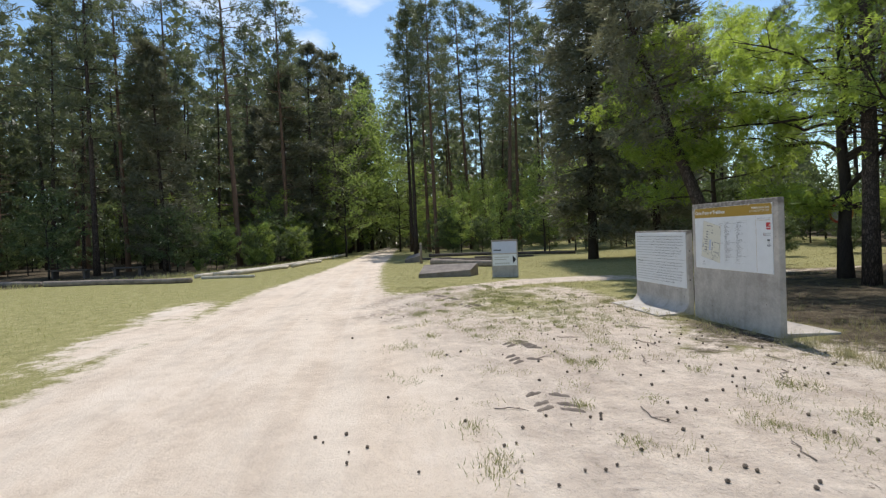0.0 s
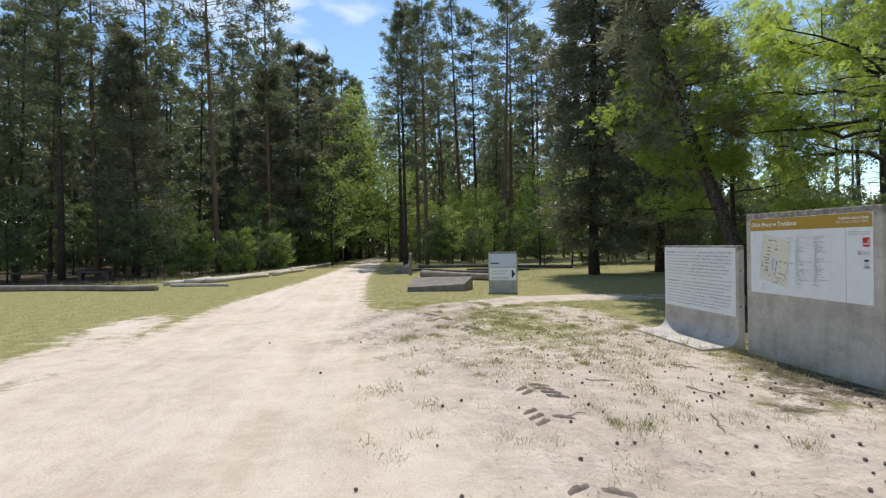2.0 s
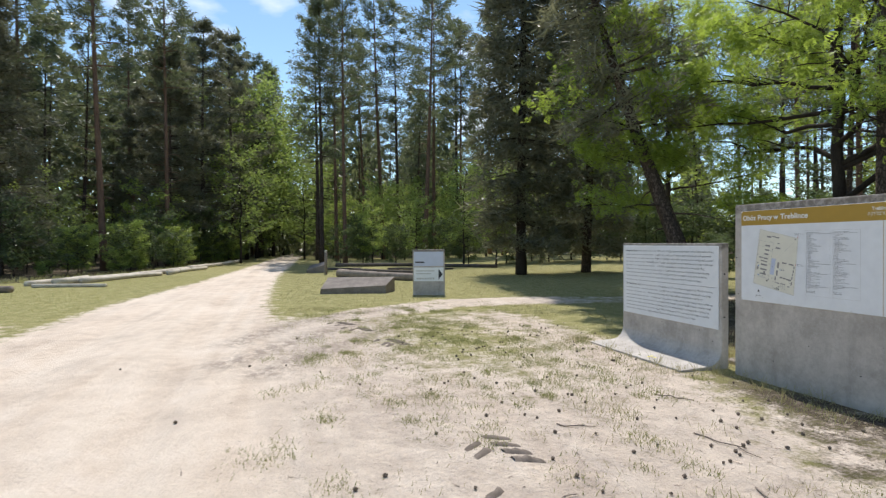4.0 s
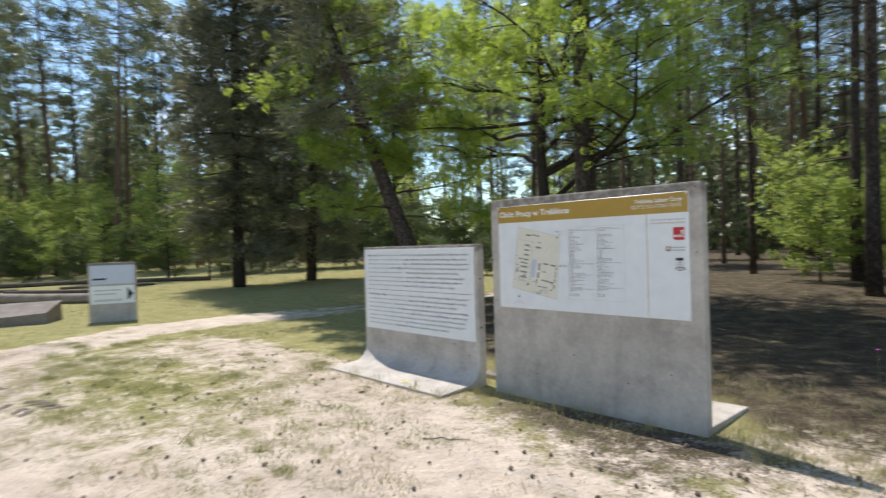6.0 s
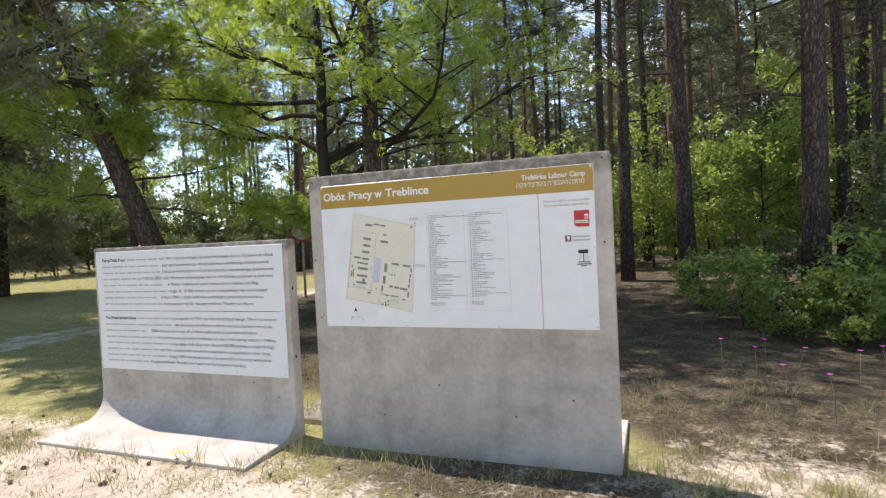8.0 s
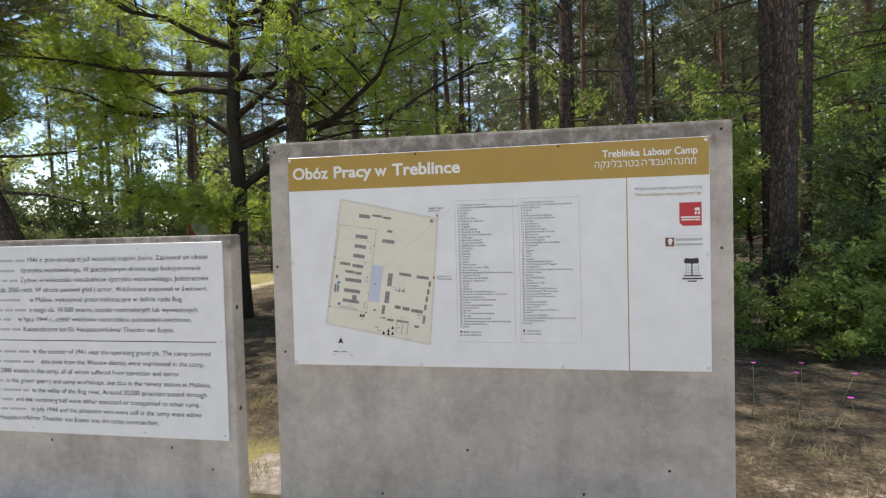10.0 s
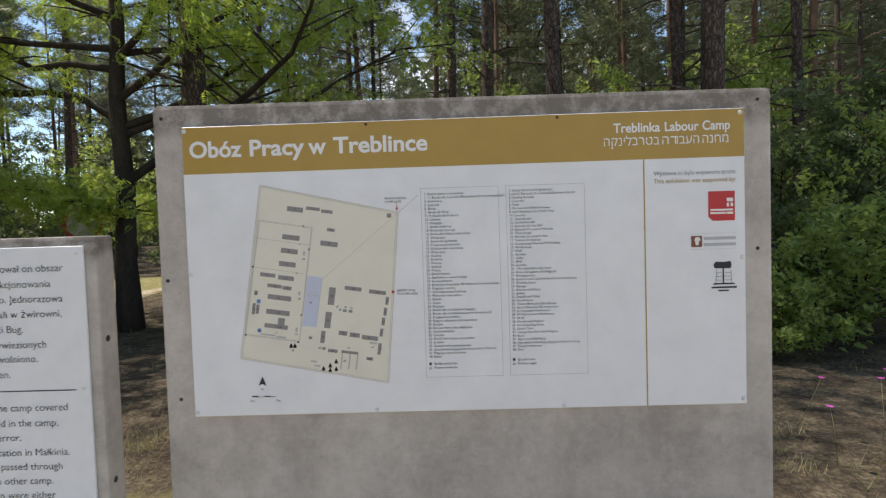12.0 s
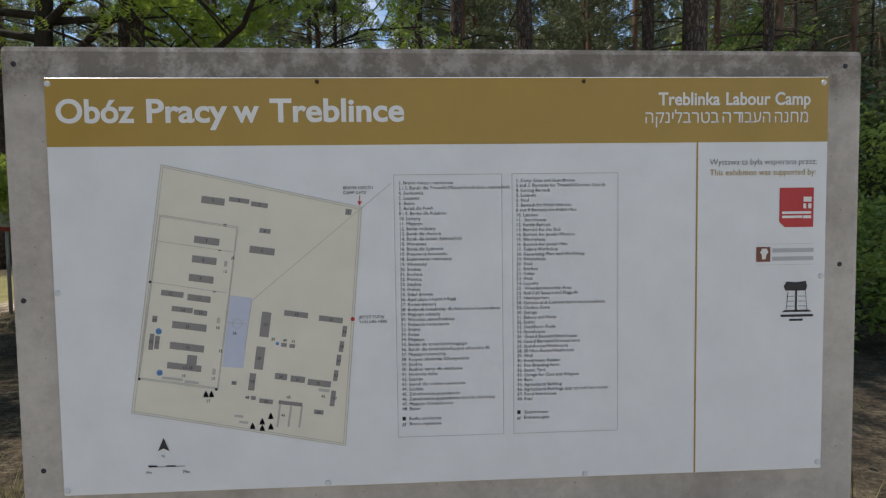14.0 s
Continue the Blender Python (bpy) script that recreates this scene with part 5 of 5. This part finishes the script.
# ---- grass, cones, flowers ----
def blades(rng, xs, ys, height, width):
    n = len(xs)
    base = np.stack([xs, ys, ground_height(xs, ys) - 0.004], axis=1)
    way = np.stack([rng.normal(0, 0.45, n), rng.normal(0, 0.45, n), np.ones(n)], axis=1)
    h = height * rng.uniform(0.4, 1.4, (n, 1))
    a = rng.uniform(0, 6.28, n)
    side = np.stack([np.cos(a), np.sin(a), np.zeros(n)], axis=1) * width
    return np.stack([base - side, base + side, base + way * h], axis=1)


def grown(n, x0, x1, y0, y1, keep):
    xs, ys = rng.uniform(x0, x1, n), rng.uniform(y0, y1, n)
    s, w = masks(xs, ys)
    m = rng.uniform(0, 1, n) < keep(s, w, xs, ys)
    return xs[m], ys[m]


def patchy(xs, ys):
    return np.array([0.5 + 0.5 * noise.noise(Vector((a * 0.9, b * 0.9, 0.3))) + 0.35 * noise.noise(Vector((a * 3.1, b * 3.1, 2.0))) for a, b in zip(xs, ys)])


xs, ys = grown(75000, -24, 9, -26, -7, lambda s, w, x, y: np.clip(1 - 1.7 * s, 0, 1) * (1 - w))
tris = [blades(rng, xs, ys, 0.035, 0.006)]
xs, ys = grown(60000, -30, -6, -6, 18, lambda s, w, x, y: np.clip(1 - 1.7 * s, 0, 1))
DRY_TURF = blades(rng, xs, ys, 0.04, 0.008)
tagged(new("dry_meadow_grass", tri_mesh("dry_meadow_grass", DRY_TURF, M_DRY)), "short dry sunlit grass round the stone block", "grass", kind="stuff")
xs, ys = grown(60000, -46, -15, -24, -8, lambda s, w, x, y: 0.9 * np.exp(-((y - np.interp(x, (-45, -26, -20, -14), (-9.2, -11.0, -16, -30)) + 0.6) / 0.9) ** 2))
tagged(new("long_edge_grass", tri_mesh("long_edge_grass", blades(rng, xs, ys, 0.22, 0.010), M_GRASS)), "long green grass along the wood edge", "grass", kind="stuff")
tagged(new("meadow_grass", tri_mesh("meadow_grass", np.concatenate(tris), M_GRASS)), "short sunlit meadow grass on the clearing", "grass", kind="stuff")
# tufts in the sand
tris = []
for k in range(300):
    x, y = rng.uniform(-9, 6), rng.uniform(-5.2, 0.6)
    s, w = masks(np.array([x]), np.array([y]))
    if rng.uniform() > (1.05 - s[0]) * 1.6 or (-1.1 < x < 1.1 and -0.06 < y < 0.12) or (-3.25 < x < -1.2 and -0.5 < y < 0.15):
        continue
    n = int(rng.integers(14, 60))
    r = rng.uniform(0.05, 0.20)
    tris.append(blades(rng, x + rng.normal(0, r, n), y + rng.normal(0, r, n), rng.uniform(0.035, 0.085), 0.003))
for k in range(260):
    x = rng.uniform(-3.6, 3.6)
    y = rng.choice((-0.08, -0.5 if x < -1.1 else -0.1, 1.4, 1.8, 0.5)) + rng.normal(0, 0.12)
    if (y > 0.9 and rng.uniform() < 0.7) or (-1.05 < x < 1.05 and -0.04 < y < 1.25) or (-3.22 < x < -1.22 and -0.47 < y < 0.14):
        continue
    n = int(rng.integers(14, 50))
    tris.append(blades(rng, x + rng.normal(0, 0.06, n), y + rng.normal(0, 0.05, n), rng.uniform(0.06, 0.16), 0.0028))
tagged(new("sand_tufts", tri_mesh("sand_tufts", np.concatenate(tris), M_DRY)), "sparse dry grass tufts in the sand", "grass", kind="stuff")
xs, ys = grown(42000, -6, 9, 0.9, 14, lambda s, w, x, y: np.clip(0.42 - 0.45 * (y - 0.9), 0.035, 1))
tagged(new("wood_edge_grass", tri_mesh("wood_edge_grass", blades(rng, xs, ys, 0.10, 0.004), M_TUFT)), "thin longer grass at the wood edge", "grass", kind="stuff")

tris = []
made = 0
while made < 300:
    x, y = rng.uniform(-9, 4.5), rng.uniform(-5.2, 0.2)
    wgt = math.exp(-(((x + 4.0) / 3.2) ** 2 + ((y + 2.3) / 1.4) ** 2)) + 0.10
    if rng.uniform() > wgt or (abs(x) < 1.1 and y > -0.15) or (-3.3 < x < -1.15 and y > -0.55):
        continue
    made += 1
    n = int(rng.integers(40, 150))
    r = rng.uniform(0.04, 0.13)
    tris.append(blades(rng, x + rng.normal(0, r * 1.5, n), y + rng.normal(0, r, n), rng.uniform(0.02, 0.06), 0.0035))
tagged(new("green_tufts", tri_mesh("green_tufts", np.concatenate(tris), M_TUFT)), "low green grass tufts growing through sand", "grass", kind="stuff")

# pine cones
def cone_mesh():
    v, f = [], []
    rows, n = 6, 8
    for j in range(rows):
        fz = j / (rows - 1)
        rad = 0.019 * math.sin(math.pi * (0.18 + 0.74 * fz)) + 0.002
        for k in range(n):
            a = 2 * math.pi * (k + 0.5 * (j % 2)) / n
            bulge = 1.25 if (k + j) % 2 else 0.85
            v.append((rad * bulge * math.cos(a), rad * bulge * math.sin(a), -0.024 + 0.048 * fz))
    for j in range(rows - 1):
        for k in range(n):
            f.append((j * n + k, j * n + (k + 1) % n, (j + 1) * n + (k + 1) % n, (j + 1) * n + k))
    f.append(tuple(range(n))[::-1])
    f.append(tuple((rows - 1) * n + k for k in range(n)))
    return mesh_of("pine_cone", v, f, M_CONE)


cone_me = cone_mesh()
made = 0
while made < 295:
    x, y = rng.uniform(-5, 6.5), rng.uniform(-6.8, 0.1)
    dens = math.exp(-((y + 1.6) / 2.2) ** 2) if x < 3 else math.exp(-((y + 2.6) / 2.4) ** 2)
    if rng.uniform() > dens or (-1.1 < x < 1.1 and y > -0.1) or (-3.3 < x < -1.1 and y > -0.55):
        continue
    s = rng.uniform(0.4, 0.68)
    o = new("pine_cone", cone_me)
    o.matrix_basis = pose(x, y, gz(x, y) + 0.012, rng.uniform(60, 120), rng.uniform(0, 360), rng.uniform(0, 360)) @ Matrix.Diagonal((s, s, s, 1))
    tagged(o, "small dark dry pine cone lying on sand", "pine cone", "pine cones")
    made += 1

# ---- litter on the sand ----
n = 9000
xs, ys = rng.uniform(-7, 8, n), rng.uniform(-6.5, 0.3, n)
dn = np.exp(-((ys + 1.5) / 2.4) ** 2) * (0.25 + 0.75 * (patchy(xs, ys) > 0.55))
ok = (rng.uniform(0, 1, n) < dn) & ~((np.abs(xs) < 1.05) & (ys > -0.05)) & ~((xs > -3.25) & (xs < -1.2) & (ys > -0.5))
xs, ys = xs[ok], ys[ok]
xs = np.concatenate([xs, rng.normal(0.6, 1.2, 2600)])
ys = np.concatenate([ys, -0.08 - np.abs(rng.normal(0, 0.45, 2600))])
keep = ~((xs > -3.25) & (xs < -1.2) & (ys > -0.5))
xs, ys = xs[keep], ys[keep]
n = len(xs)
a = rng.uniform(0, 6.28, n)
ln = rng.gamma(2.0, 0.016, (n, 1)) + 0.01
base = np.stack([xs, ys, ground_height(xs, ys) + 0.003], axis=1)
d = np.stack([np.cos(a), np.sin(a), rng.uniform(-0.02, 0.12, n)], axis=1)
sd = np.stack([-np.sin(a), np.cos(a), np.zeros(n)], axis=1) * rng.uniform(0.0012, 0.005, (n, 1))
litter = np.stack([base - sd, base + sd, base + d * ln + np.array([0, 0, 0.003])], axis=1)
tagged(new("pine_litter", tri_mesh("pine_litter", litter, M_CONE)), "brown needles and bark bits strewn on sand", "litter", kind="stuff")


def twig(x, y, turn, ln, seed):
    r = np.random.default_rng(seed)
    tb = Tubes()
    pts = [(ln * (k / 5 - 0.5), 0.05 * ln * r.normal(), 0.008 + 0.006 * r.uniform()) for k in range(6)]
    tb.add(pts, [0.006, 0.0055, 0.005, 0.0045, 0.004, 0.002], 5)
    tb.add([pts[3], (pts[3][0] + 0.12 * ln, 0.10 * ln, 0.012)], [0.004, 0.002], 4)
    o = new("twig", tb.mesh("twig", M_LOG))
    o.matrix_basis = pose(x, y, gz(x, y), 0, 0, turn)
    tagged(o, "thin dry fallen twig lying on sand", "twig", "fallen twigs")


for k, (x, y, turn, ln) in enumerate(((0.75, -1.75, 12, 0.55), (1.6, -2.2, -20, 0.5), (-0.4, -1.3, 35, 0.35), (3.4, -3.0, 10, 0.45), (2.6, -1.2, -35, 0.5), (4.3, -2.4, 160, 0.4), (0.1, -2.6, 60, 0.3), (2.0, -0.8, 5, 0.4), (-1.9, -1.4, -15, 0.35), (3.0, -4.1, 70, 0.3), (1.2, -3.3, 110, 0.25))):
    twig(x, y, turn, ln, k)


# ridges of a tractor tyre pressed into the sand
def tread(x, y, turn):
    v, f = [], []
    for s in (-1, 1):
        for k in range(4):
            if noise.noise(Vector((x * 3.3 + k * 1.7, y * 5.1, s * 2.3))) > 0.10:
                continue
            x0 = 0.15 * k - 0.28 + (0.07 if s > 0 else 0)
            n = 7
            start = len(v)
            for i in range(n):
                q = i / (n - 1)
                px, py = x0 + 0.10 * q, s * (0.03 + 0.17 * q)
                hgt = 0.024 * math.sin(math.pi * min(1, 0.15 + 0.8 * q)) * (0.8 + 1.1 * noise.noise(Vector((x + px * 22, y + py * 22, k))))
                for dx, dz in ((-0.055, -0.006), (-0.018, hgt), (0.02, hgt * 0.9), (0.042, -0.006)):
                    v.append((px + dx, py + 0.012 * noise.noise(Vector((px * 30, py * 30, 2))), dz))
            for i in range(n - 1):
                for j in range(3):
                    a = start + i * 4 + j
                    f.append((a, a + 1, a + 5, a + 4))
    o = new("tyre_tread", mesh_of("tyre_tread", v, f, M_DIRT, True))
    o.matrix_basis = pose(x, y, gz(x, y), 0, 0, turn)
    tagged(o, "chevron tyre tread ridges pressed in sand", "tyre track", "tyre tread prints")


for x, y, turn in ((2.83, -3.69, -2), (1.26, -3.52, 6), (0.35, -3.40, 8), (-6.3, -3.95, 22), (-5.5, -3.7, 20), (-4.1, -3.35, 15)):
    tread(x, y, turn)


# flowers
def flower(x, y, h, petals, material, label, seed):
    r = np.random.default_rng(seed)
    fl = thing("flower", pose(x, y, gz(x, y)), label, "flower", "wild flowers")
    tb = Tubes()
    top = np.array([r.normal(0, 0.05), r.normal(0, 0.05), h])
    tb.add([(0, 0, -0.02), top * 0.5 + np.array([0.01, 0, 0]), top], [0.0025, 0.002, 0.0015], 5)
    part("stem", tb.mesh("stem", M_TUFT), fl)
    tris = []
    for k in range(petals):
        a = 2 * math.pi * k / petals
        d = np.array([math.cos(a), math.sin(a), 0.35])
        s = np.array([-math.sin(a), math.cos(a), 0]) * 0.008
        tris += [(top, top + d * 0.014 + s, top + d * 0.022), (top, top + d * 0.022, top + d * 0.014 - s)]
    part("petals", tri_mesh("petals", tris, material), fl)


for k, (x, y, h) in enumerate(((1.72, 1.9, 0.42), (1.95, 1.75, 0.38), (2.05, 1.95, 0.42), (2.2, 1.85, 0.40), (2.35, 1.15, 0.34), (2.75, 0.9, 0.30), (2.6, 1.6, 0.40), (3.1, 1.3, 0.36), (2.15, 1.35, 0.36), (2.9, 1.9, 0.40))):
    flower(x, y, h, 7, M_PINK, "small pink wild flower on a thin stem", k)
for k, (x, y, h) in enumerate(((-1.75, -0.50, 0.07), (-1.70, -0.53, 0.09), (-1.79, -0.54, 0.06))):
    flower(x, y, h, 9, M_YELLOW, "small yellow wild flower beside the foot", 50 + k)


# round road sign on a pole in the glade
def disc_mesh(name, r0, r1, y0, y1, material, n=40):
    v, f = [], []
    for y in (y0, y1):
        for r in (r0, r1):
            v += [(r * math.cos(2 * math.pi * k / n), y, r * math.sin(2 * math.pi * k / n)) for k in range(n)]
    for k in range(n):
        j = (k + 1) % n
        f += [(k, j, n + j, n + k), (2 * n + j, 2 * n + k, 3 * n + k, 3 * n + j), (n + k, n + j, 3 * n + j, 3 * n + k), (j, k, 2 * n + k, 2 * n + j)]
    return mesh_of(name, v, f, material)


SIGN_X, SIGN_Y, SIGN_Z = -6.4, 7.55, 1.70
M_RED = plain_mat("sign_red", (0.33, 0.05, 0.035), 0.5)
M_PALE = rough_mat("sign_white", (0.34, 0.34, 0.33), (0.50, 0.50, 0.49), 5.0, 0.5, 80.0, 0.1, 0.001)
M_POLE = plain_mat("galvanised_pole", (0.36, 0.37, 0.38), 0.5, 0.4, 0.6)
road_sign = thing("road_sign", pose(SIGN_X, SIGN_Y, gz(SIGN_X, SIGN_Y), 0, 0, 34), "round white road sign with red border on pole", "road sign")
tb = Tubes()
tb.add([np.array([0, 0.03, -0.1]), np.array([0, 0.03, SIGN_Z - gz(SIGN_X, SIGN_Y) + 0.28])], [0.028, 0.028], 10)
part("pole", tb.mesh("pole", M_POLE), road_sign, "grey steel pole")
o = part("plate", disc_mesh("plate", 0.0, 0.24, -0.004, 0.0, M_PALE), road_sign)
o.location.z = SIGN_Z - gz(SIGN_X, SIGN_Y)
o = part("border", disc_mesh("border", 0.235, 0.30, -0.008, 0.0, M_RED), road_sign, "red painted border ring")
o.location.z = SIGN_Z - gz(SIGN_X, SIGN_Y)
